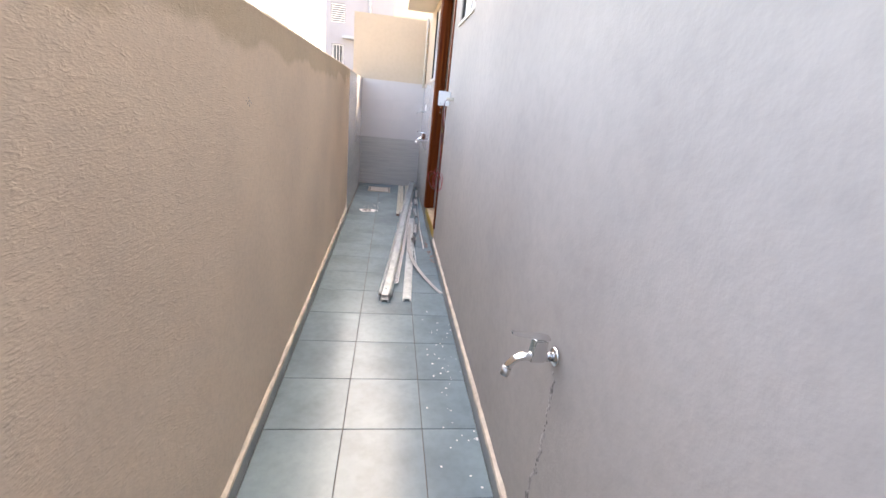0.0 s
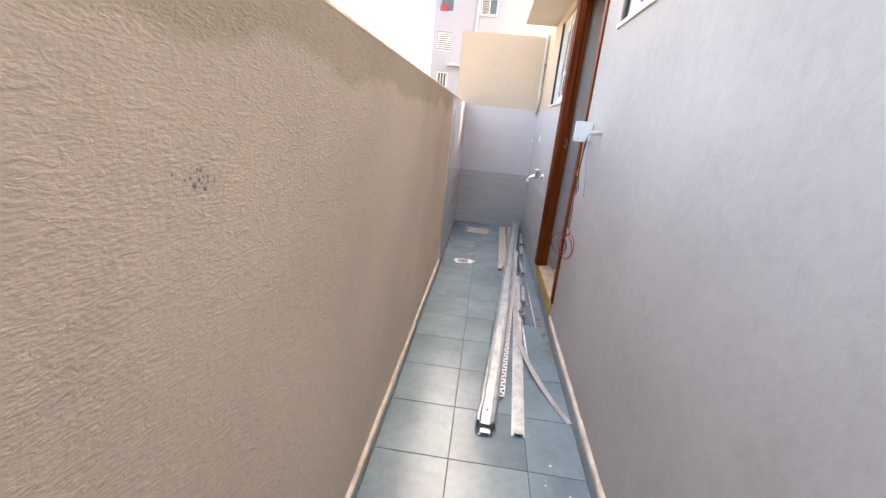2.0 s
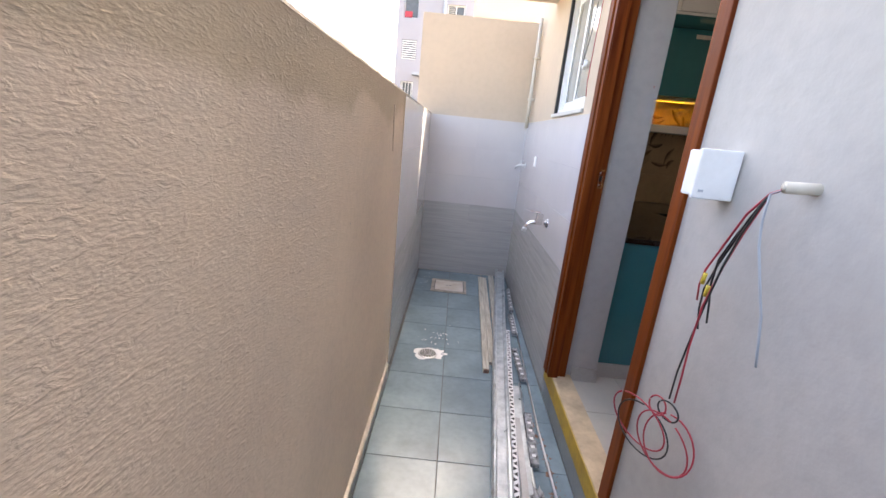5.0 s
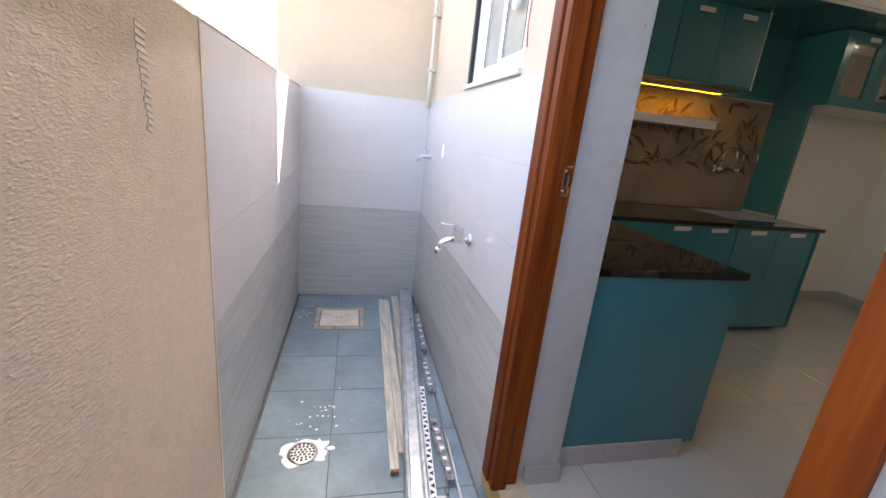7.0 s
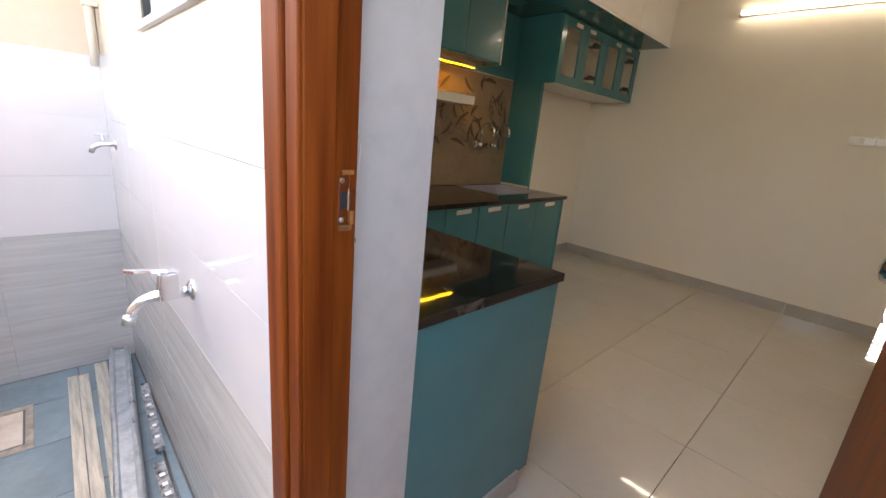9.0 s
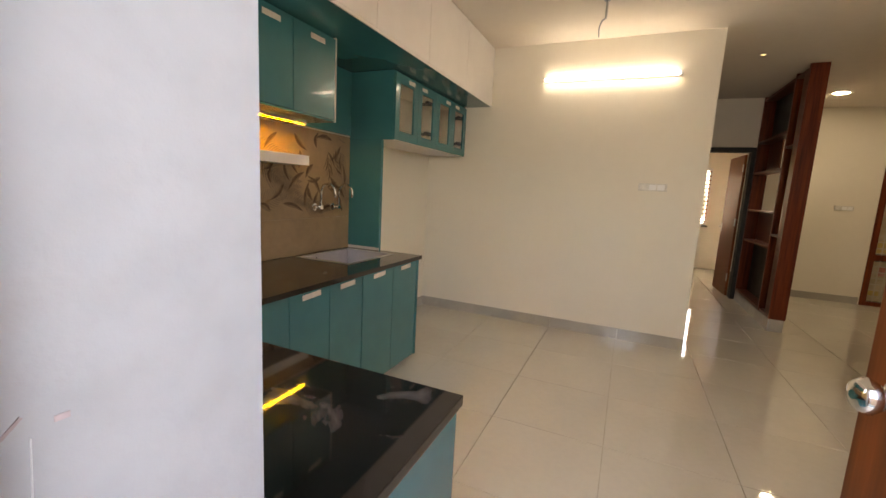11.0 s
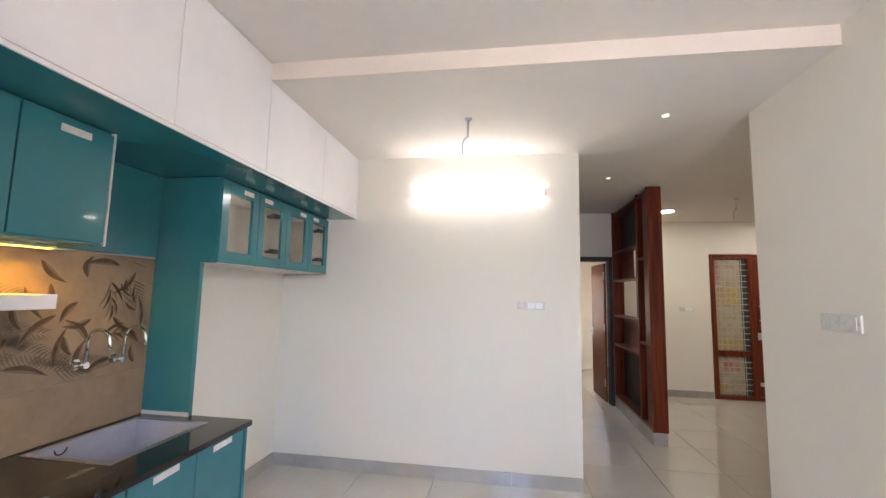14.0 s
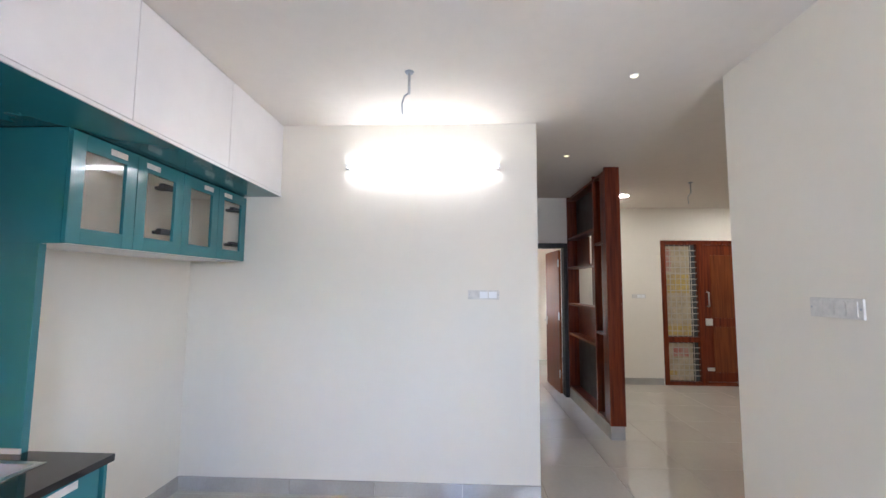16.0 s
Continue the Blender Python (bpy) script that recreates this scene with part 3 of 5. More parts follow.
def upvc_window(name, w, label, panes=2):
    y0, y1, z0, z1 = w
    t = thing(name, (XR + 0.06, (y0 + y1) / 2, z0), label, "window", kind="structure")
    xa, xb = XR + 0.03, XR + 0.10
    part("window_frame", boxes((xa, y0, z0, xb, y0 + 0.05, z1, 0.004), (xa, y1 - 0.05, z0, xb, y1, z1, 0.004), (xa, y0 + 0.05, z0, xb, y1 - 0.05, z0 + 0.05, 0.004), (xa, y0 + 0.05, z1 - 0.05, xb, y1 - 0.05, z1, 0.004)), M_PVC, t)
    step = (y1 - y0 - 0.10) / panes
    for k in range(panes):
        a, b = y0 + 0.05 + k * step, y0 + 0.05 + (k + 1) * step
        xs = xa + 0.008 + 0.026 * (k % 2)
        s = part("sash", boxes((xs, a, z0 + 0.05, xs + 0.022, a + 0.055, z1 - 0.05, 0.003), (xs, b - 0.055, z0 + 0.05, xs + 0.022, b, z1 - 0.05, 0.003), (xs, a + 0.055, z0 + 0.05, xs + 0.022, b - 0.055, z0 + 0.105, 0.003), (xs, a + 0.055, z1 - 0.105, xs + 0.022, b - 0.055, z1 - 0.05, 0.003)), M_PVC, t)
        g = part("pane", boxes((xs + 0.009, a + 0.05, z0 + 0.10, xs + 0.013, b - 0.05, z1 - 0.10)), M_BEIGE_PANE, s)
        part("gasket", boxes((xs - 0.001, a + 0.0555, z0 + 0.1055, xs + 0.001, a + 0.0605, z1 - 0.1055), (xs - 0.001, b - 0.0605, z0 + 0.1055, xs + 0.001, b - 0.0555, z1 - 0.1055)), M_BLACK, s)
    # black strip down the far side of the opening, before the frame
    part("side_channel", boxes((XR + 0.008, y1 - 0.032, z0 + 0.004, xa - 0.002, y1 - 0.002, z1 - 0.004)), M_BLACK, t, "black strip at the window's side")
    part("window_sill", boxes((XR - 0.012, y0 - 0.01, z0 - 0.006, xa, y1 + 0.01, z0 + 0.018, 0.003)), M_EDGE, t, "pale taped sill with mortar smears")
    return t


wa = upvc_window("window_1", WIN_A, "white sliding window with black edge over the tiled wall")
part("vent_knob", sweep(bmesh.new(), [(XR + 0.03, 6.22, 2.12), (XR + 0.012, 6.22, 2.12), (XR + 0.006, 6.22, 2.12)], [0.03, 0.03, 0.02], 16), M_PLASTIC, wa, "round white knob")
upvc_window("window_2", WIN_B, "small white sliding window high in the plastered wall")
for pts, m in (([(0.575, 5.98, 2.74), (0.55, 5.95, 2.5), (0.555, 6.02, 2.25), (0.56, 6.12, 2.10), (0.565, 6.2, 2.12)], M_WIRE_BLACK), ([(0.575, 5.9, 2.78), (0.565, 5.92, 2.5), (0.56, 5.93, 2.2), (0.565, 5.96, 1.98), (0.57, 5.95, 1.90)], M_WIRE_RED)):
    single("loose_wire", sweep(bmesh.new(), pts, 0.0025, 6), m, "thin loose wire hanging beside the window", "wire", "wires by the window")

# pipe in the corner, ending above the tiles
bm = sweep(bmesh.new(), [(0.545, 7.93, 2.80), (0.545, 7.93, 1.90), (0.545, 7.93, 1.74)], 0.018, 14)
pipe = thing("drain_pipe", (0.545, 7.93, 1.74), "cream plastic pipe fixed in the wall corner", "pipe")
part("pipe", bm, M_CONCRETE, pipe)
for z in (2.02, 2.42):
    part("clamp", boxes((0.52, 7.905, z, 0.584, 7.955, z + 0.025, 0.004)), M_CONCRETE, pipe)

# ---------------------------------------------------------------- taps


def lever_tap(name, y, z, size, label):
    t = thing(name, (XR, y, z), label, "tap")
    k = size
    sx = XR - 0.006
    part("flange", sweep(bmesh.new(), [(sx, y, z), (sx - 0.006 * k, y, z), (sx - 0.012 * k, y, z)], [0.028 * k, 0.027 * k, 0.016 * k], 20), M_CHROME, t)
    pts = [(sx - 0.008 * k, y, z), (sx - 0.05 * k, y, z), (sx - 0.085 * k, y, z)]
    pts += [(sx - 0.085 * k - 0.05 * k * math.sin(a), y, z - 0.055 * k * (1 - math.cos(a))) for a in (0.35, 0.7, 1.0, 1.25)]
    part("spout", sweep(bmesh.new(), pts, [0.014 * k, 0.015 * k, 0.013 * k, 0.012 * k, 0.011 * k, 0.011 * k, 0.012 * k], 16), M_CHROME, t)
    e = pts[-1]
    part("nozzle", sweep(bmesh.new(), [e, (e[0] - 0.006 * k, y, e[2] - 0.022 * k)], 0.0135 * k, 16), M_STEEL, t)
    bm = bmesh.new()
    low = [bm.verts.new((sx - 0.055 * k + u * 0.022 * k, y + v * 0.017 * k, z - 0.012 * k)) for u, v in ((-1, -1), (1, -1), (1, 1), (-1, 1))]
    high = [bm.verts.new((sx - 0.052 * k + u * 0.019 * k, y + v * 0.015 * k, z + 0.055 * k)) for u, v in ((-1, -1), (1, -1), (1, 1), (-1, 1))]
    bm.faces.new(low)
    bm.faces.new(high[::-1])
    for i in range(4):
        bm.faces.new((low[i], high[i], high[(i + 1) % 4], low[(i + 1) % 4]))
    bmesh.ops.bevel(bm, geom=list(bm.edges), offset=0.0035 * k, segments=2, affect="EDGES")
    part("cartridge", bm, M_CHROME, t)
    blade = bmesh.new()
    prev = None
    for u, w, h in ((-0.028, 0.013, 0.056), (-0.055, 0.016, 0.060), (-0.085, 0.012, 0.062), (-0.118, 0.010, 0.065), (-0.136, 0.009, 0.070)):
        ring = [blade.verts.new((sx + u * k, y + q * w * k, z + (h + d) * k)) for q, d in ((-1, 0), (1, 0), (0.8, 0.006), (-0.8, 0.006))]
        if prev:
            for i in range(4):
                blade.faces.new((prev[i], prev[(i + 1) % 4], ring[(i + 1) % 4], ring[i]))
        else:
            blade.faces.new(ring)
        prev = ring
    blade.faces.new(prev[::-1])
    part("lever", blade, M_CHROME, t)
    return t


lever_tap("wall_tap", 1.33, 0.86, 1.08, "chrome lever tap on the off-white outer wall")
lever_tap("wall_tap", 6.38, 1.03, 1.25, "chrome lever tap on the tiled wall near the door")
bib = thing("bib_tap", (XR, 7.76, 1.36), "small old-style steel bib tap on the tiled wall", "tap")
part("body", sweep(bmesh.new(), [(XR - 0.006, 7.76, 1.36), (XR - 0.014, 7.76, 1.36), (XR - 0.015, 7.76, 1.36), (XR - 0.07, 7.76, 1.36), (XR - 0.10, 7.76, 1.345), (XR - 0.112, 7.76, 1.315)], [0.026, 0.026, 0.012, 0.013, 0.012, 0.011], 14), M_STEEL, bib)
part("stem", sweep(bmesh.new(), [(XR - 0.06, 7.76, 1.36), (XR - 0.06, 7.76, 1.405)], 0.009, 12), M_STEEL, bib)
part("handle", boxes((XR - 0.09, 7.752, 1.403, XR - 0.03, 7.768, 1.412, 0.003)), M_STEEL, bib)
single("socket_cover", boxes((XR - 0.0165, 7.20, 1.39, XR - 0.006, 7.28, 1.48, 0.003)), M_PLASTIC, "white plastic socket cover on the tiled wall", "socket")

# rough cement scar under the first tap
bm = bmesh.new()
for k in range(46):
    z = 0.80 - 0.80 * (k / 45)
    blob(bm, XR - 0.0005, 1.315 + random.uniform(-0.012, 0.012) + 0.012 * math.sin(z * 9), z, random.uniform(0.004, 0.013), 7, 0.0015, "x", 1.6)
tagged(single("cement_scar", bm, M_SCAR, "rough grey cement scar running down the wall below a tap", "wall scar"), kind="stuff")

# ---------------------------------------------------------------- switch box, conduit and wires
jb = thing("junction_box", (XR, 4.44, 1.58), "white plastic junction box on the outer wall", "junction box")
part("body", boxes((XR - 0.105, 4.43, 1.515, XR, 4.49, 1.635, 0.006)), M_PLASTIC, jb)
part("lid", boxes((XR - 0.112, 4.418, 1.51, XR - 0.004, 4.4295, 1.64, 0.004)), M_PLASTIC, jb)
part("mark", boxes((XR - 0.098, 4.4165, 1.528, XR - 0.085, 4.4178, 1.534)), M_BLD_TRIM, jb)
cond = single("conduit_stub", sweep(bmesh.new(), [(XR + 0.01, 4.17, 1.575), (XR - 0.055, 4.19, 1.572), (XR - 0.06, 4.19, 1.572), (XR - 0.05, 4.188, 1.572)], [0.0125, 0.0125, 0.0095, 0.009], 16), M_CONCRETE, "cream plastic conduit end sticking out of the wall", "conduit")
bundle = thing("wire_bundle", (0.52, 4.2, 1.57), "red, black and yellow wires with a loose coil", "wires")
for k, (dy, zl, m) in enumerate(((0.0, 0.93, M_WIRE_RED), (0.012, 0.93, M_WIRE_BLACK), (-0.010, 1.17, M_WIRE_BLACK), (-0.030, 1.20, M_WIRE_BLACK), (-0.115, 1.19, M_BLD_TRIM), (0.02, 1.24, M_WIRE_RED))):
    pts = [(0.535, 4.188, 1.572), (0.508, 4.20, 1.556)]
    for f in (0.15, 0.3, 0.5, 0.7, 0.85, 1.0):
        lean = 0.15 * math.sin(min(1.0, f * 1.15) * math.pi / 2)
        pts.append((0.505 + 0.03 * f + 0.003 * math.sin(k * 2 + f * 9), 4.205 + lean * (1.0 if abs(dy) < 0.1 else 0.2) + dy * f + 0.006 * math.sin(k * 1.7 + f * 6), 1.55 + (zl - 1.55) * f))
    part("wire", sweep(bmesh.new(), pts, 0.0028, 6), m, bundle)
for z in (1.325, 1.30):
    part("tape_band", sweep(bmesh.new(), [(0.521, 4.328 + (z - 1.3), z), (0.522, 4.333 + (z - 1.3), z - 0.03)], 0.0055, 8), M_WIRE_YELLOW, bundle, "yellow tape band")
for k, (r, cu, cz, sq) in enumerate(((0.088, 0.02, 0.80, 1.0), (0.095, -0.05, 0.795, 0.8), (0.080, 0.04, 0.81, 1.1), (0.100, -0.07, 0.81, 0.75), (0.034, 0.015, 0.905, 0.8), (0.028, -0.02, 0.90, 1.0))):
    u = Vector((0.40, -0.916, 0.0))
    c = Vector((0.515, 4.36, cz)) + u * cu
    pts = arc(c, r, 1.3 + k * 0.35, 1.3 + k * 0.35 + math.tau * 0.97, 28, u, (0.10 * (k % 3 - 1), 0.05, sq))
    part("coil_loop", sweep(bmesh.new(), pts, 0.0026, 6), M_WIRE_BLACK if k in (1, 4) else M_WIRE_RED, bundle)

# ---------------------------------------------------------------- floor fittings
drain = thing("floor_drain", (-0.225, 6.08, 0.0), "round steel floor drain set in white cement", "drain")
bm = bmesh.new()
for dx, dy, r in ((0, 0, 0.115), (-0.06, 0.03, 0.06), (0.07, 0.045, 0.055), (0.075, -0.02, 0.05), (-0.05, -0.05, 0.05), (0.13, 0.02, 0.02)):
    blob(bm, -0.225 + dx, 6.085 + dy, 0.0008, r, 12, 0.003, squash=0.85)
part("cement_patch", bm, M_PAINTSPOT, drain, "smeared white cement collar")
part("grate", sweep(bmesh.new(), [(-0.225, 6.08, 0.001), (-0.225, 6.08, 0.006), (-0.225, 6.08, 0.009)], [0.072, 0.070, 0.055], 28), M_STEEL, drain)
for ring, n in ((0.0, 1), (0.018, 6), (0.036, 12), (0.052, 16)):
    for k in range(n):
        a = k * math.tau / n
        part("hole", sweep(bmesh.new(), [(-0.225 + ring * math.cos(a), 6.08 + ring * math.sin(a), 0.008), (-0.225 + ring * math.cos(a), 6.08 + ring * math.sin(a), 0.0102)], 0.0072, 8), M_BLACK, drain)
hatch = thing("inspection_hatch", (-0.10, 7.56, 0.0), "square inspection cover with a pale lid and cement edge", "hatch")
part("frame", boxes((-0.292, 7.365, -0.002, 0.092, 7.405, 0.004, 0.002), (-0.292, 7.715, -0.002, 0.092, 7.752, 0.004, 0.002), (-0.292, 7.405, -0.002, -0.258, 7.715, 0.004, 0.002), (0.062, 7.405, -0.002, 0.092, 7.715, 0.004, 0.002)), M_HATCH_RIM, hatch, "brownish cement edged frame")
part("gap", boxes((-0.2575, 7.4055, -0.002, 0.0615, 7.7145, 0.001)), M_GROUT, hatch)
part("lid", boxes((-0.250, 7.413, 0.0012, 0.054, 7.707, 0.006, 0.003)), M_HATCH_LID, hatch, "stained cream lid")
for hx in (-0.122, -0.088):
    part("lifting_hole", sweep(bmesh.new(), [(hx, 7.56, 0.0058), (hx, 7.56, 0.0068)], 0.013, 12), M_SCAR, hatch)

# ---------------------------------------------------------------- metal sections and battens on the floor
GROUP = "leftover ceiling sections on the passage floor"


def channel(name, a, b, width, height, material, label, wall=0.004, z=0.001, z_far=None):
    """A folded C-section lying open side down."""
    t = thing(name, (a[0], a[1], 0), label, "metal section", GROUP)
    a, b = Vector((*a, z)), Vector((*b, z if z_far is None else z_far))
    d = (b - a).normalized()
    s = Vector((d.y, -d.x, 0)).normalized()
    part("web", oriented_box(bmesh.new(), a, b, width, wall, 0.001, height - wall), material, t)
    for q in (-1, 1):
        part("flange", oriented_box(bmesh.new(), a + s * (q * (width / 2 - wall / 2)), b + s * (q * (width / 2 - wall / 2)), wall, height - wall * 1.02), material, t)
        part("lip", oriented_box(bmesh.new(), a + s * (q * (width / 2 + 0.006)), b + s * (q * (width / 2 + 0.006)), 0.014, 0.002), material, t)
    return t


def hat_section(name, a, b, material, label, z0, z1):
    """A folded ceiling section: two rolled shoulders and a sunken middle."""
    t = thing(name, (a[0], a[1], 0), label, "metal section", GROUP)
    prof = ((-0.054, 0.0), (-0.051, 0.030), (-0.044, 0.037), (-0.034, 0.036), (-0.026, 0.016), (0.022, 0.014), (0.030, 0.034), (0.040, 0.038), (0.049, 0.031), (0.053, 0.0))
    d = Vector((b[0] - a[0], b[1] - a[1], z1 - z0))
    side = Vector((d.y, -d.x, 0)).normalized()
    bm = bmesh.new()
    prev = None
    for k in range(25):
        f = k / 24
        c = Vector((a[0], a[1], z0)) + d * f + side * (0.004 * math.sin(f * 7.0))
        ring = [bm.verts.new(c + side * u + Vector((0, 0, h + q + 0.003 * noise.noise(Vector((f * 9, u * 12, 0)))))) for q in (0.0, -0.002) for u, h in (prof if q == 0.0 else prof[::-1])]
        if prev:
            for i in range(len(ring)):
                fc = bm.faces.new((prev[i], prev[(i + 1) % len(ring)], ring[(i + 1) % len(ring)], ring[i]))
                fc.smooth = False
        else:
            bm.faces.new(ring)
        prev = ring
    bm.faces.new(prev[::-1])
    part("sheet", bm, material, t)
    end = Vector((a[0], a[1], z0)) + d * 0.022
    part("sticker", oriented_box(bmesh.new(), end + Vector((0, 0, 0.0185)), end + d * 0.004 + Vector((0, 0, 0.0185)), 0.012, 0.001), M_TEAL, t, "small turquoise paint mark")
    return t


hat_section("metal_stud", (0.074, 3.345), (0.487, 7.98), M_ZINC, "long galvanised ceiling section with rolled shoulders", 0.024, 0.075)
channel("metal_stud", (0.074, 3.30), (0.468, 7.6), 0.050, 0.022, M_ZINC, "narrow galvanised section under a longer one")
channel("metal_stud", (0.253, 3.33), (0.392, 5.75), 0.046, 0.022, M_ZINC, "galvanised channel lying beside a bent strip")
angle = thing("perforated_angle", (0.15, 3.55, 0), "white perforated corner bead lying on a metal section", "metal section", GROUP)
pa, pb = Vector((0.170, 3.62, 0.024)), Vector((0.418, 6.49, 0.066))
part("strip", oriented_box(bmesh.new(), pa, pb, 0.030, 0.003), M_PLASTIC, angle)
pd = (pb - pa).normalized()
ps = Vector((pd.y, -pd.x, 0))
cut = bmesh.new()
L = (pb - pa).length
k = 0
while k * 0.034 < L - 0.05:
    c = pa + pd * (0.02 + k * 0.034) + Vector((0, 0, 0.0034))
    q = 1 if k % 2 else -1
    f = [cut.verts.new(c + ps * (q * 0.011) - pd * 0.013), cut.verts.new(c + ps * (q * 0.011) + pd * 0.013), cut.verts.new(c - ps * (q * 0.010))]
    g = [cut.verts.new(v.co + Vector((0, 0, 0.0008))) for v in f]
    cut.faces.new(f[::-1])
    cut.faces.new(g)
    for i in range(3):
        cut.faces.new((f[i], f[(i + 1) % 3], g[(i + 1) % 3], g[i]))
    k += 1
tagged(part("perforations", cut, M_BLACK, angle), kind="stuff")
bm = bmesh.new()
bp = [(0.553, 3.49, 0.003), (0.510, 3.58, 0.005), (0.467, 3.69, 0.010), (0.425, 3.80, 0.016), (0.385, 3.93, 0.024), (0.345, 4.09, 0.030), (0.318, 4.28, 0.036), (0.306, 4.48, 0.040), (0.318, 4.85, 0.040), (0.352, 5.4, 0.036)]
for p, q in zip(bp, bp[1:]):
    oriented_box(bm, p, q, 0.034, 0.003)
single("bent_strip", bm, M_STRIP, "thin galvanised strip bent sideways across the tiles", "metal strip", GROUP)
single("metal_rod", sweep(bmesh.new(), [(0.366, 4.09, 0.010), (0.366, 4.6, 0.010), (0.385, 5.1, 0.010), (0.43, 5.8, 0.010)], 0.0085, 8), M_ZINC, "slim galvanised rod along the wall", "metal rod", GROUP)
single("metal_rod", sweep(bmesh.new(), [(0.475, 4.6, 0.008), (0.475, 5.4, 0.008), (0.515, 6.6, 0.008), (0.54, 7.4, 0.008)], 0.007, 8), M_STEEL, "thin steel rod along the wall", "metal rod", GROUP)
single("wooden_batten", oriented_box(bmesh.new(), (0.205, 5.912, 0.001), (0.258, 7.895, 0.001), 0.040, 0.028, 0.002), M_BATTEN, "dusty greyish wooden batten lying on the tiles", "batten", GROUP)
single("wooden_batten", oriented_box(bmesh.new(), (0.258, 6.02, 0.001), (0.305, 7.90, 0.001), 0.042, 0.020, 0.002), M_BATTEN, "flat pale batten lying beside metal sections", "batten", GROUP)
single("wooden_batten", oriented_box(bmesh.new(), (0.330, 6.4, 0.001), (0.392, 8.0, 0.001), 0.055, 0.018, 0.002), M_BATTEN, "flat pale batten half under metal sections", "batten", GROUP)
single("batten_end", boxes((0.186, 5.897, 0.002, 0.223, 5.911, 0.027)), M_RED_DUST, "raw reddish end of a batten", "batten", GROUP)
for a, b, w in (((0.455, 5.82), (0.445, 6.24), 0.034), ((0.485, 6.50), (0.492, 6.88), 0.034), ((0.515, 6.98), (0.55, 7.58), 0.03), ((0.40, 5.05), (0.425, 5.45), 0.035)):
    t = thing("wrapped_offcut", (a[0], a[1], 0), "short offcut in dark printed plastic film", "offcut", GROUP)
    part("piece", oriented_box(bmesh.new(), (*a, 0.018), (*b, 0.018), w, 0.02, 0.004), M_WRAP, t)
    d = (Vector(b) - Vector(a))
    for k in range(5):
        c = Vector(a) + d * (0.15 + 0.16 * k)
        part("print", boxes((c.x - w * 0.3, c.y - 0.012, 0.0385, c.x + w * 0.3, c.y + 0.008, 0.0395)), M_PLASTIC, t)
bm = bmesh.new()
r = bmesh.ops.create_icosphere(bm, subdivisions=3, radius=1.0)["verts"]
for v in r:
    q = 0.6 + 0.7 * noise.noise(v.co * 2.3)
    v.co = Vector((0.375 + v.co.x * 0.035 * q, 4.80 + v.co.y * 0.15 * q, max(0.002, 0.035 + v.co.z * 0.036 * q)))
single("plastic_wrap", bm, M_WRAP, "crumpled grey plastic film among the metal sections", "plastic film", GROUP)

# splashes and debris
bm = bmesh.new()
for k in range(70):
    y = random.uniform(1.2, 3.2)
    blob(bm, min(0.555, random.gauss(0.47, 0.07)), y, 0.0006, random.uniform(0.002, 0.008), 7, 0.0006)
for k in range(26):
    blob(bm, random.gauss(-0.15, 0.07), random.gauss(6.32, 0.09), 0.0006, random.uniform(0.002, 0.009), 7, 0.0006)
for k in range(14):
    blob(bm, random.gauss(-0.33, 0.06), random.gauss(7.72, 0.12), 0.0006, random.uniform(0.003, 0.008), 7, 0.0006)
tagged(single("paint_splashes", bm, M_PAINTSPOT, "white paint drips dried on the floor tiles", "paint splashes"), kind="stuff")
bm = bmesh.new()
for k in range(150):
    u = random.random()
    x, y = 0.45 + 0.10 * u + random.gauss(0, 0.018), 5.45 - 1.25 * u + random.gauss(0, 0.05)
    blob(bm, min(x, 0.56), y, 0.0006, random.choice((0.002, 0.003, 0.004, 0.006, 0.009, 0.014)), 7, random.uniform(0.0008, 0.005))
tagged(single("brick_debris", bm, M_RED_DUST, "reddish dust and chips along the wall", "debris"), kind="stuff")

# ---------------------------------------------------------------- neighbouring buildings
bld = thing("apartment_building", (-1, 30, 0), "white apartment block with grey pipes and small windows", "building")
HOLES = [(-4.08, -3.22, 7.82, 8.92), (-1.55, -0.55, 7.80, 8.72), (-4.08, -3.22, 5.58, 6.66), (-4.02, -3.26, 3.0, 4.36), (-1.55, -0.55, 4.6, 5.6), (-4.08, -3.22, 10.2, 11.2), (-1.55, -0.55, 10.8, 11.8)]
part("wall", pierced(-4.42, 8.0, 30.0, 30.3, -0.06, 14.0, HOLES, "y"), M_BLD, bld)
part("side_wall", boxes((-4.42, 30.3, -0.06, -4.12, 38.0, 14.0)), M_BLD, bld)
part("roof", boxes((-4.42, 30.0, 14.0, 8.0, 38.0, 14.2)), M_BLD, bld)
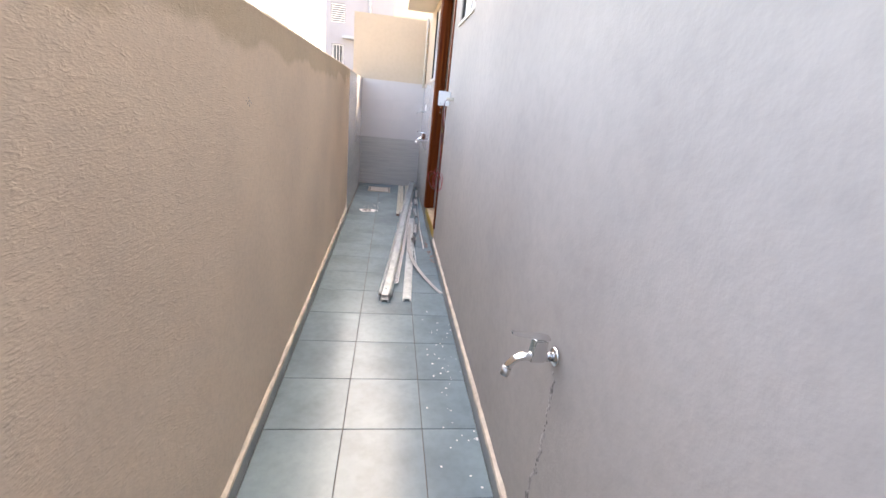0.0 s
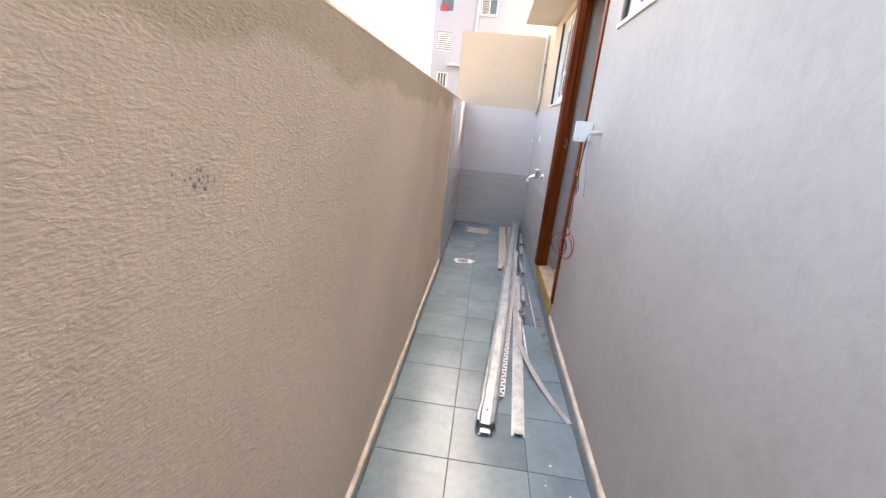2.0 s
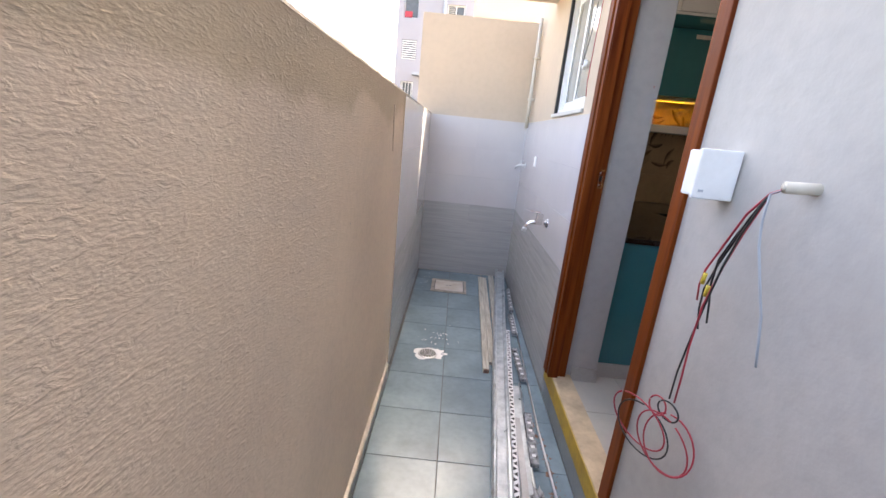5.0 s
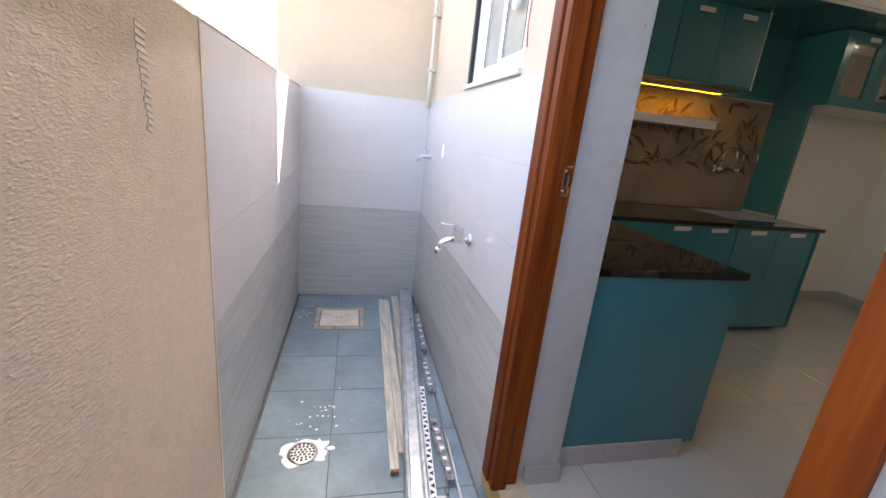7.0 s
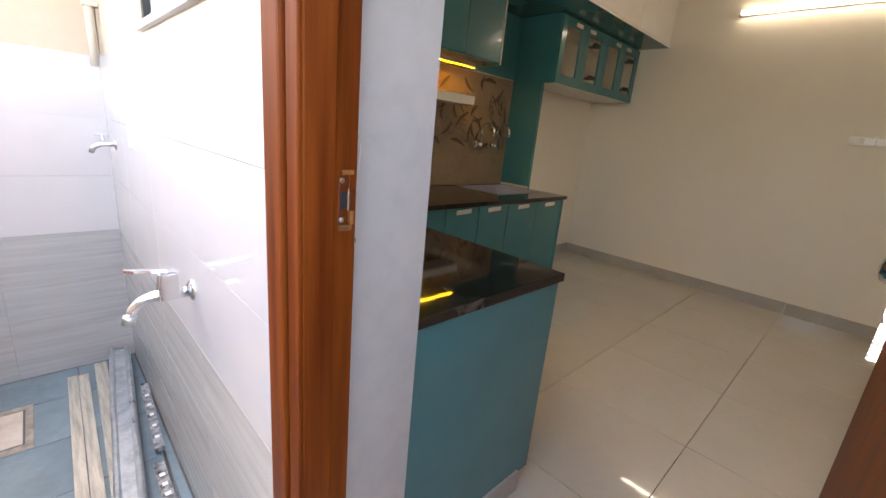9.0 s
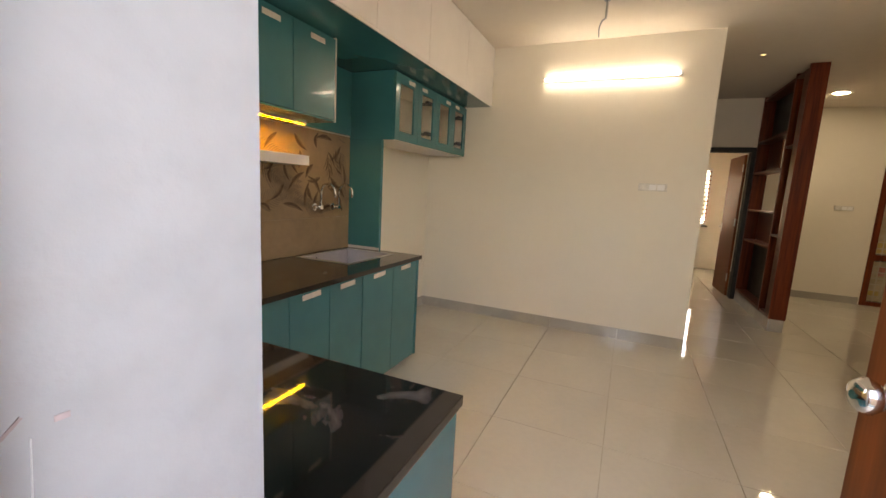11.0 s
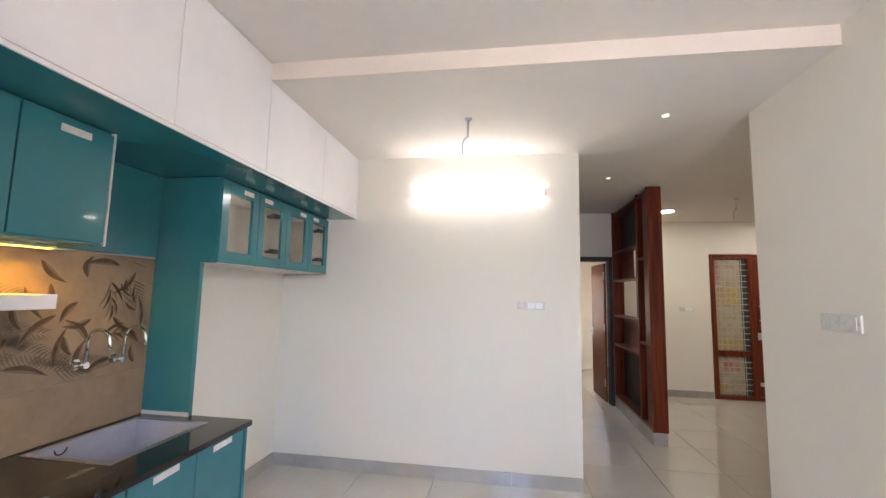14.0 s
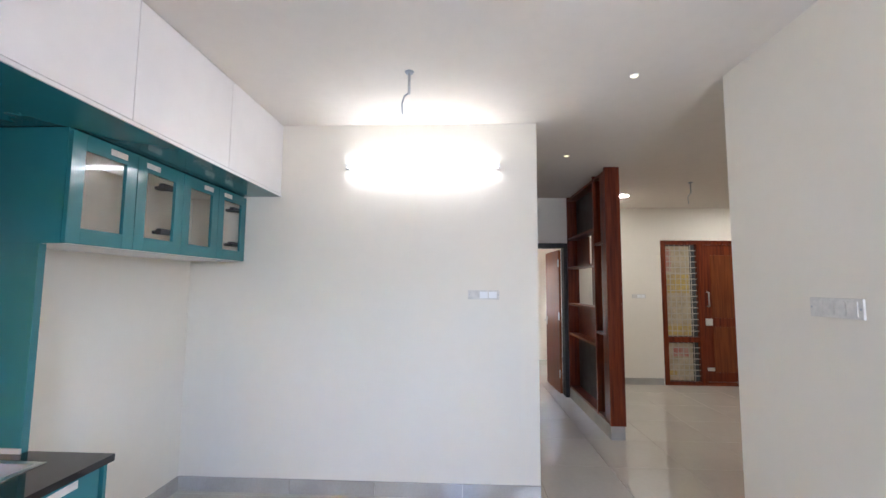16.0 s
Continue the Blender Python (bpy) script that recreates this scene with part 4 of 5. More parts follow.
for k, (a, b, u, w) in enumerate(HOLES):
    wd = part("window", boxes((a, 30.12, u, a + 0.06, 30.2, w), (b - 0.06, 30.12, u, b, 30.2, w), (a + 0.06, 30.12, u, b - 0.06, 30.2, u + 0.06), (a + 0.06, 30.12, w - 0.06, b - 0.06, 30.2, w)), M_PVC if k % 2 else M_BLD_TRIM, bld)
    part("pane", boxes((a + 0.06, 30.2, u + 0.06, b - 0.06, 30.22, w - 0.06)), M_DARKPANE, wd)
    if k in (1, 4, 6):
        part("mullion", boxes(((a + b) / 2 - 0.03, 30.11, u + 0.06, (a + b) / 2 + 0.03, 30.198, w - 0.06)), M_PVC, wd)
        part("surround", boxes((a - 0.08, 29.94, u - 0.12, b + 0.08, 29.998, u - 0.02), (a - 0.08, 29.94, u - 0.02, a - 0.01, 29.998, w + 0.06), (b + 0.01, 29.94, u - 0.02, b + 0.08, 29.998, w + 0.06)), M_BLD_TRIM, wd)
        for q in range(8):
            z = u + 0.12 + q * (w - u - 0.2) / 8
            part("bar", boxes((a + 0.05, 30.05, z, (a + b) / 2 - 0.04, 30.07, z + 0.03)), M_WHITEBAR, wd)
    elif k in (2, 5):
        for q in range(9):
            z = u + 0.02 + q * (w - u) / 9
            part("louvre", boxes((a + 0.01, 30.02, z, b - 0.01, 30.08, z + 0.055)), M_PVC, wd)
    elif k == 0:
        part("cloth", boxes((a + 0.05, 30.02, u + 0.02, a + 0.5, 30.08, u + 0.35, 0.02)), M_WIRE_RED, wd, "red cloth on the ledge")
    else:
        for q in range(4):
            x = a + 0.1 + q * 0.18
            part("bar", boxes((x, 30.03, u + 0.02, x + 0.035, 30.07, w - 0.02)), M_PVC, wd)
part("ledge", boxes((-3.34, 29.6, 4.72, -2.2, 29.998, 4.88)), M_BLD_TRIM, bld)
part("pipe", sweep(bmesh.new(), [(-1.72, 29.9, 0), (-1.72, 29.9, 14)], 0.09, 10), M_BLD_TRIM, bld)
peach = thing("peach_house", (4, 17, 0), "peach-painted house standing behind the passage wall", "building")
part("wall", boxes((-0.083, 16.0, -0.06, 6.0, 22.0, 9.0)), M_PEACH, peach)
part("parapet", boxes((-0.10, 15.98, 9.0, 6.02, 16.15, 9.8), (-0.10, 21.87, 9.0, 6.02, 22.02, 9.8), (-0.10, 16.15, 9.0, 0.05, 21.87, 9.8), (5.87, 16.15, 9.0, 6.02, 21.87, 9.8)), M_PEACH, peach)

# ---------------------------------------------------------------- kitchen units


def tape(parent, x, z, y, w=0.13, tilt=0.0):
    bm = bmesh.new()
    oriented_box(bm, (x - w / 2, y, z), (x + w / 2, y, z + tilt), 0.0012, 0.032)
    part("tape_pull", bm, M_TAPE, parent, "strip of masking tape")


CT = 1.124
near = thing("base_cabinet", (1.25, 6.3, FIN), "teal base cabinet with a plain end panel beside the door", "kitchen cabinet", "teal base cabinets")
part("end_panel", boxes((XD + 0.004, 5.695, 0.275, 1.585, 5.715, CT - 0.032, 0.001)), M_TEAL, near)
part("body", boxes((XI + 0.002, 5.716, 0.245, 1.56, YK - 0.02, CT - 0.032)), M_TEAL, near)
for y0, y1 in ((5.715, 6.29), (6.292, 6.885)):
    d = part("door", boxes((1.561, y0 + 0.001, 0.25, 1.58, y1, CT - 0.034, 0.001)), M_TEAL, near)
part("plinth", boxes((XI + 0.002, 5.76, FIN - 0.002, 1.50, YK - 0.02, 0.244)), M_BLACK, near)
for a, b in ((XD + 0.004, 1.10), (1.103, 1.515)):
    setting("skirting_unit", boxes((a, 5.684, FIN - 0.004, b, 5.694, 0.295)), M_ISKIRT, "grey skirting tile under the teal end panel", "skirting")
setting("skirting_reveal", boxes((0.69, 5.606, FIN - 0.004, XD + 0.012, 5.6195, 0.285, 0.002)), M_ISKIRT, "grey skirting tile on the door reveal", "skirting")

for x0, x1, doors in ((1.60, 2.19, ((1.60, 2.19),)), (2.192, 2.86, ((2.192, 2.52), (2.522, 2.858))), (2.864, 3.655, ((2.866, 3.258), (3.26, 3.638)))):
    u = thing("base_cabinet", ((x0 + x1) / 2, 7.25, FIN), "teal gloss base cabinet with tape pulls under dark stone" if len(doors) > 1 else "teal gloss blank corner cabinet under dark stone", "kitchen cabinet", "teal base cabinets")
    part("body", boxes((x0, 6.93, 0.25, x1, YK - 0.02, 0.80 if x0 > 2.8 else CT - 0.032)), M_TEAL, u)
    for a, b in doors:
        d = part("door", boxes((a + 0.0015, 6.91, 0.252, b - 0.0015, 6.929, CT - 0.034, 0.001)), M_TEAL, u)
        if len(doors) > 1:
            tape(d, (a + b) / 2 + 0.01, CT - 0.085, 6.9095, 0.15, 0.006)
    part("plinth", boxes((x0, 6.99, FIN - 0.002, x1 - 0.03, YK - 0.02, 0.249)), M_BLACK, u)
part("end_panel", boxes((3.6555, 6.905, 0.245, 3.672, YK - 0.02, CT - 0.032, 0.001)), M_TEAL, u)

top = thing("countertop", (2.3, 7.2, CT - 0.03), "black polished granite L-shaped worktop with dusty marks", "countertop")
SX0, SX1, SY0, SY1 = 2.965, 3.565, 7.11, 7.575
part("near_slab", boxes((XI + 0.001, 5.685, CT - 0.031, 1.605, 6.887, CT, 0.003)), M_GRANITE, top)
bm = bmesh.new()
outer = ((XI + 0.001, 6.8875), (3.69, 6.8875), (3.69, YK - 0.001), (XI + 0.001, YK - 0.001))
inner = ((SX0, SY0), (SX1, SY0), (SX1, SY1), (SX0, SY1))
rings = [[bm.verts.new((x, y, z)) for x, y in loop] for z in (CT, CT - 0.031) for loop in (outer, inner)]
for k in range(4):
    n = (k + 1) % 4
    bm.faces.new((rings[0][k], rings[0][n], rings[1][n], rings[1][k]))
    bm.faces.new((rings[2][k], rings[3][k], rings[3][n], rings[2][n]))
    bm.faces.new((rings[0][k], rings[2][k], rings[2][n], rings[0][n]))
    bm.faces.new((rings[1][k], rings[1][n], rings[3][n], rings[3][k]))
part("slab", bm, M_GRANITE, top)
bm = bmesh.new()
for k in range(60):
    c = random.choice(((1.85, 7.12), (2.15, 7.18), (2.3, 7.22), (1.95, 7.3)))
    blob(bm, random.gauss(c[0], 0.06), random.gauss(c[1], 0.03), CT + 0.0005, random.choice((0.003, 0.004, 0.006, 0.010)), 9, 0.0003, squash=0.6)
for x, y in ((2.62, 7.03), (2.66, 7.06), (1.35, 6.6), (1.1, 6.2)):
    blob(bm, x, y, CT + 0.0005, 0.016, 8, 0.0006)
tagged(single("dust_marks", bm, M_DUST, "pale dusty smears on the dark worktop", "dust"), kind="stuff")

sink = thing("kitchen_sink", (3.26, 7.34, CT), "square stainless steel sink set in the worktop", "sink")
part("rim", boxes((SX0 - 0.012, SY0 - 0.012, CT + 0.0008, SX1 + 0.012, SY0 + 0.014, CT + 0.004), (SX0 - 0.012, SY1 - 0.014, CT + 0.0008, SX1 + 0.012, SY1 + 0.012, CT + 0.004), (SX0 - 0.012, SY0 + 0.014, CT + 0.0008, SX0 + 0.014, SY1 - 0.014, CT + 0.004), (SX1 - 0.014, SY0 + 0.014, CT + 0.0008, SX1 + 0.012, SY1 - 0.014, CT + 0.004)), M_STEEL, sink)
part("basin", boxes((SX0 + 0.012, SY0 + 0.012, CT - 0.24, SX1 - 0.012, SY1 - 0.012, CT - 0.236), (SX0 + 0.010, SY0 + 0.012, CT - 0.24, SX0 + 0.0125, SY1 - 0.012, CT), (SX1 - 0.0125, SY0 + 0.012, CT - 0.24, SX1 - 0.010, SY1 - 0.012, CT), (SX0 + 0.01, SY0 + 0.0095, CT - 0.24, SX1 - 0.01, SY0 + 0.012, CT), (SX0 + 0.01, SY1 - 0.012, CT - 0.24, SX1 - 0.01, SY1 - 0.0095, CT)), M_BASIN, sink, "film-covered pale steel bowl")
part("waste", sweep(bmesh.new(), [(3.26, 7.36, CT - 0.236), (3.26, 7.36, CT - 0.231)], [0.045, 0.042], 18), M_CHROME, sink)
part("bottle_trap_ring", sweep(bmesh.new(), arc((3.12, 7.562, CT - 0.02), 0.03, 3.2, 6.2, 8, (1, 0, 0), (0, 0, 1)), 0.004, 6), M_BLACK, sink)


def swan_tap(x):
    t = thing("sink_tap", (x, YK, 1.50), "chrome wall-mounted swan-neck tap over the sink", "tap", "sink taps")
    part("flange", sweep(bmesh.new(), [(x, YK - 0.01, 1.50), (x, YK - 0.02, 1.50)], 0.028, 18), M_CHROME, t)
    part("body", sweep(bmesh.new(), [(x, YK - 0.018, 1.50), (x, YK - 0.09, 1.50)], 0.017, 14), M_CHROME, t)
    part("handle", sweep(bmesh.new(), [(x - 0.055, YK - 0.06, 1.497), (x - 0.03, YK - 0.06, 1.50), (x, YK - 0.06, 1.50)], [0.016, 0.013, 0.010], 12), M_CHROME, t)
    pts = [(x, YK - 0.08, 1.505), (x, YK - 0.08, 1.62)] + [(x, YK - 0.15 + 0.07 * math.cos(a), 1.62 + 0.07 * math.sin(a)) for a in (0.4, 0.8, 1.2, 1.57, 2.0, 2.4, 2.8, 3.14)] + [(x, YK - 0.22, 1.585)]
    part("neck", sweep(bmesh.new(), pts, 0.0095, 12), M_CHROME, t)
    return t


swan_tap(3.20)
swan_tap(3.42)

# splashback tiles with printed leaves
splash = setting("wall_splashback", boxes((XI + 0.001, YK - 0.006, CT + 0.001, 3.652, YK - 0.0005, 2.108)), M_SPLASH_JOINT, "brown stone-look splashback tiles with printed palm leaves", "splashback")
for x0, x1 in ((0.903, 1.0705), (1.072, 2.2692), (2.2707, 3.651)):
    part("tile", boxes((x0, YK - 0.013, CT + 0.003, x1, YK - 0.0055, 1.4092, 0.0005)), M_SPLASH, splash)
    part("tile", boxes((x0, YK - 0.013, 1.4108, x1, YK - 0.0055, 2.104, 0.0005)), M_SPLASH, splash)
setting("trim_splashback", boxes((XI + 0.001, YK - 0.018, 2.105, 3.652, YK - 0.002, 2.113)), M_EDGE, "pale edge strip above the splashback", "trim")


def leaf(bm, x, z, length, width, ang, bend, y):
    n = 9
    top_v, bot_v = [], []
    for i in range(n + 1):
        s = i / n
        w = width * (math.sin(math.pi * s ** 0.75) ** 0.9 if 0 < s < 1 else 0) / 2
        cx, cz = s * length, bend * math.sin(math.pi * s)
        for q, store in ((1, top_v), (-1, bot_v)):
            u, v = cx, cz + q * w
            store.append(bm.verts.new((x + u * math.cos(ang) - v * math.sin(ang), y, z + u * math.sin(ang) + v * math.cos(ang))))
    for i in range(n):
        if (top_v[i].co - top_v[i + 1].co).length > 1e-6:
            bm.faces.new((bot_v[i], bot_v[i + 1], top_v[i + 1], top_v[i]))


random.seed(11)
bm, soft_bm, mid_bm = bmesh.new(), bmesh.new(), bmesh.new()
for k in range(26):
    x, z, a = random.uniform(0.95, 3.6), random.uniform(1.45, 2.05), random.uniform(-1.2, 2.6)
    for i in range(15):
        s = i / 15
        cx, cz = x + 0.34 * s * math.cos(a), z + 0.34 * s * math.sin(a)
        for q in (-1, 1):
            ang, ln = a + q * (0.85 - 0.35 * s), 0.12 * (1 - 0.6 * s)
            ex, ez = cx + ln * math.cos(ang), cz + ln * math.sin(ang)
            if 0.92 < min(cx, ex) and max(cx, ex) < 3.64 and 1.42 < min(cz, ez) and max(cz, ez) < 2.095:
                leaf(soft_bm, cx, cz, ln, 0.010, ang, 0.006 * q, YK - 0.0138)
placed = []


def inside(x, z):
    return 0.93 < x < 3.63 and 1.43 < z < 2.09


for k in range(2500):
    x, z, a = random.uniform(0.95, 3.6), random.uniform(1.45, 2.06), random.uniform(-math.pi, math.pi)
    many = k < 1200 and random.random() < 0.4
    if any((Vector((x, z)) - o).length < (0.15 if many else 0.095) for o in placed):
        continue
    if many:
        bend = random.uniform(-0.8, 0.8)
        for i in range(4):
            for q in (-1, 1):
                s = 0.045 * i
                sx, sz = x + s * math.cos(a + bend * s * 3), z + s * math.sin(a + bend * s * 3)
                ang, ln = a + bend * 0.3 + q * (0.50 - 0.08 * i), random.uniform(0.10, 0.16) * (1 - 0.1 * i)
                if inside(sx, sz) and inside(sx + ln * math.cos(ang), sz + ln * math.sin(ang)):
                    leaf(bm if (i + (q > 0)) % 2 else mid_bm, sx, sz, ln, random.uniform(0.012, 0.020), ang, 0.012 * (1 if bend > 0 else -1), YK - (0.0144 if (i + (q > 0)) % 2 else 0.0141))
        placed += [Vector((x, z)), Vector((x + 0.1 * math.cos(a), z + 0.1 * math.sin(a)))]
    else:
        ln = random.uniform(0.11, 0.22)
        if inside(x, z) and inside(x + ln * math.cos(a), z + ln * math.sin(a)):
            bow = random.choice((-1, 1)) * random.uniform(0.012, 0.032)
            leaf(mid_bm, x, z, ln * 1.05, random.uniform(0.03, 0.04), a, bow * 0.7, YK - 0.0141)
            leaf(bm, x, z, ln, random.uniform(0.018, 0.028), a, bow, YK - 0.0144)
            placed += [Vector((x, z)), Vector((x + ln * 0.6 * math.cos(a), z + ln * 0.6 * math.sin(a)))]
tagged(part("leaf_shade_print", mid_bm, M_PRINT_SOFT, splash, "mid-brown printed leaf shading"), kind="stuff")
tagged(part("leaf_print", bm, M_PRINT_DARK, splash, "dark brown printed leaves"), kind="stuff")
tagged(part("frond_print", soft_bm, M_PRINT_MID, splash, "soft brown printed palm fronds"), kind="stuff")

single("wall_shelf", boxes((XI + 0.002, 7.43, 1.812, 2.915, YK - 0.015, 1.88, 0.002)), M_LOFT, "white floating shelf on the splashback wall", "shelf")
strip = thing("led_strip", (1.9, 7.32, 2.10), "warm yellow LED strip under the wall cabinets", "light strip")
part("profile", boxes((XI + 0.01, 7.430, 2.098, 2.885, 7.452, 2.1055), (XI + 0.01, 7.430, 2.090, 2.885, 7.4325, 2.098), (XI + 0.01, 7.4495, 2.090, 2.885, 7.452, 2.098)), M_EDGE, strip)
part("diffuser", boxes((XI + 0.012, 7.437, 2.0925, 2.884, 7.445, 2.0975)), M_LED, strip)

UB, UT, UF = 2.107, 2.648, 7.20
for x0, x1, doors in ((0.905, 1.44, ((0.905, 1.44),)), (1.444, 2.158, ((1.444, 2.158),)), (2.164, 2.915, ((2.164, 2.52), (2.523, 2.905)))):
    u = thing("wall_cabinet", ((x0 + x1) / 2, 7.4, UB), "teal gloss wall cabinet with masking tape pulls", "kitchen cabinet", "teal wall cabinets")
    part("body", boxes((x0, UF + 0.021, UB, x1, YK - 0.02, UT)), M_TEAL, u)
    for a, b in doors:
        d = part("door", boxes((a + 0.002, UF, UB + 0.012, b - 0.002, UF + 0.0195, UT - 0.014, 0.001)), M_TEAL, u)
        tape(d, (a + b) / 2 + 0.02, UT - 0.075, UF - 0.0006, 0.13 if len(doors) > 1 else 0.16, 0.0)
    part("bottom_rail", boxes((x0, UF + 0.004, UB, x1, UF + 0.0205, UB + 0.010)), M_TEAL, u)
part("edge", boxes((2.9065, UF - 0.002, UB, 2.914, UF + 0.02, UT)), M_EDGE, u, "pale edge band")
single("back_panel", boxes((2.918, YK - 0.03, 2.114, 3.64, YK - 0.002, UT)), M_TEAL, "teal laminate panel above the splashback", "panel")
tall = thing("tall_panel", (3.67, 7.47, CT), "upright teal panel standing on the worktop", "panel")
part("board", boxes((3.655, 7.309, CT + 0.001, 3.69, YK - 0.001, 2.088, 0.001)), M_TEAL, tall)
part("edge_band", boxes((3.655, 7.305, CT + 0.001, 3.69, 7.3088, 2.088)), M_TEAL, tall)
setting("trim_panel_foot", boxes((3.648, 7.30, CT + 0.0012, 3.6545, YK - 0.016, CT + 0.024)), M_EDGE, "pale sealant strip at the panel's foot", "trim")

glass_cab = thing("glass_cabinet", (4.45, 7.4, 2.085), "teal hanging cabinet with four glazed doors", "kitchen cabinet")
part("side", boxes((3.645, 7.195, 2.086, 3.663, YK - 0.001, UT)), M_TEAL, glass_cab)
part("side", boxes((5.236, 7.195, 2.086, 5.256, YK - 0.001, UT)), M_TEAL, glass_cab)
part("bottom", boxes((3.664, 7.195, 2.086, 5.235, YK - 0.001, 2.104)), M_LOFT, glass_cab, "cream underside")
part("top", boxes((3.664, 7.195, UT - 0.018, 5.235, YK - 0.001, UT)), M_TEAL, glass_cab)
part("top_lining", boxes((3.665, 7.197, UT - 0.022, 5.227, YK - 0.013, UT - 0.0185)), M_CAB_IN, glass_cab)
part("back", boxes((3.664, YK - 0.012, 2.1085, 5.227, YK - 0.002, UT - 0.0225)), M_CAB_IN, glass_cab, "cream lining")
part("side_lining", boxes((5.228, 7.197, 2.105, 5.2355, YK - 0.013, UT - 0.019)), M_CAB_IN, glass_cab)
part("bottom_lining", boxes((3.665, 7.197, 2.1045, 5.227, YK - 0.013, 2.108)), M_CAB_IN, glass_cab)
xs = (3.645, 4.05, 4.448, 4.85, 5.256)
for k in range(4):
    a, b = xs[k] + 0.002, xs[k + 1] - 0.002
    lo, hi = 2.088, UT - 0.012
    d = part("door", boxes((a, 7.172, lo, a + 0.075, 7.193, hi, 0.002), (b - 0.075, 7.172, lo, b, 7.193, hi, 0.002), (a + 0.075, 7.172, lo, b - 0.075, 7.193, lo + 0.08, 0.002), (a + 0.075, 7.172, hi - 0.08, b - 0.075, 7.193, hi, 0.002)), M_TEAL, glass_cab)
    g = part("pane", boxes((a + 0.07, 7.180, lo + 0.075, b - 0.07, 7.184, hi - 0.075)), M_THIN_GLASS, d)
    g.visible_shadow = False
    tape(d, (a + b) / 2 + (0.07 if k % 2 == 0 else -0.08), hi - 0.055, 7.1712, 0.11)
    if k % 2:
        for z in (2.21, 2.50):
            part("hinge", boxes((b - 0.15, 7.196, z, b - 0.05, 7.235, z + 0.035, 0.006), (b - 0.10, 7.235, z + 0.006, b - 0.045, 7.30, z + 0.028, 0.005)), M_BLACK, d, "dark concealed hinge")

loft_x = (XI + 0.002, 1.42, 2.152, 2.892, 3.634, 4.45, XW - 0.004)
for k in range(6):
    a, b = loft_x[k], loft_x[k + 1]
    ztop = CEIL_LOW if k >= 4 else CEIL_HIGH
    u = thing("loft_cabinet", ((a + b) / 2, 7.3, 2.655), "white gloss loft cupboard under the ceiling", "cupboard", "white loft cupboards")
    part("body", boxes((a, 6.893, 2.672, b, YK - 0.001, ztop - 0.002)), M_LOFT, u)
    part("bottom", boxes((a, 6.876, 2.652, b, YK - 0.001, 2.6715)), M_TEAL, u, "teal underside")
    part("edge_band", boxes((a, 6.866, 2.650, b, 6.8755, 2.668)), M_LOFT, u)
    part("door", boxes((a + 0.0025, 6.872, 2.674, b - 0.0025, 6.892, ztop - 0.006, 0.001)), M_LOFT, u)

# ---------------------------------------------------------------- dining wall: tube light, switches, hooks
tube = thing("tube_light", (XW, 5.64, 2.91), "white LED tube batten glowing on the dining wall", "lamp")
part("batten", boxes((XW - 0.022, 4.98, 2.885, XW - 0.0005, 6.30, 2.925, 0.003)), M_PLASTIC, tube)
part("tube", sweep(bmesh.new(), [(XW - 0.046, 5.005, 2.905), (XW - 0.046, 6.275, 2.905)], 0.0135, 14), M_TUBE, tube, "glowing tube")
for y in (4.985, 6.275):
    part("end_cap", boxes((XW - 0.062, y, 2.885, XW - 0.0225, y + 0.02, 2.925, 0.004)), M_PLASTIC, tube)


def switch_plate(name, origin, u, n, w, h, count, label):
    """A modular plate; u runs along the wall and n points into the room."""
    o, u, n = Vector(origin), Vector(u), Vector(n)
    t = thing(name, origin, label, "switch")

    def slab(a0, a1, z0, z1, d0, d1, b=0.0):
        p, q = o + u * a0 + n * d0, o + u * a1 + n * d1
        return boxes((p.x, p.y, o.z + z0, q.x, q.y, o.z + z1, b))

    part("plate", slab(-w / 2, w / 2, -h / 2, h / 2, 0.0006, 0.012, 0.003), M_COVERED, t, "plate still in clear film")
    step = w * 0.86 / count
    for k in range(count):
        a = -w * 0.43 + k * step
        # first two modules of boards facing -x are whiter, as a painted glint
        part("rocker" if k % 2 == 0 else "socket", slab(a + 0.004, a + step - 0.004, -h * 0.36, h * 0.36, 0.0125, 0.016, 0.001), M_GLINT_MODULE if n.x < -0.5 and k < 2 else M_COVERED, t)
    for q in (-1, 1):
        part("screw", slab(q * w * 0.46 - 0.004, q * w * 0.46 + 0.004, -0.004, 0.004, 0.0125, 0.0135), M_BLD_TRIM, t)
    return t


switch_plate("switch_board", (XW, 5.12, 1.82), (0, 1, 0), (-1, 0, 0), 0.26, 0.075, 3, "white modular switch board still in clear film")
switch_plate("switch_board", (3.775, YR, 1.81), (1, 0, 0), (0, 1, 0), 0.27, 0.09, 4, "white modular switch board on the cream wall")
switch_plate("switch_board", (9.25, 2.18, 1.72), (0, 1, 0), (-1, 0, 0), 0.24, 0.075, 3, "white modular switch board in the living room")


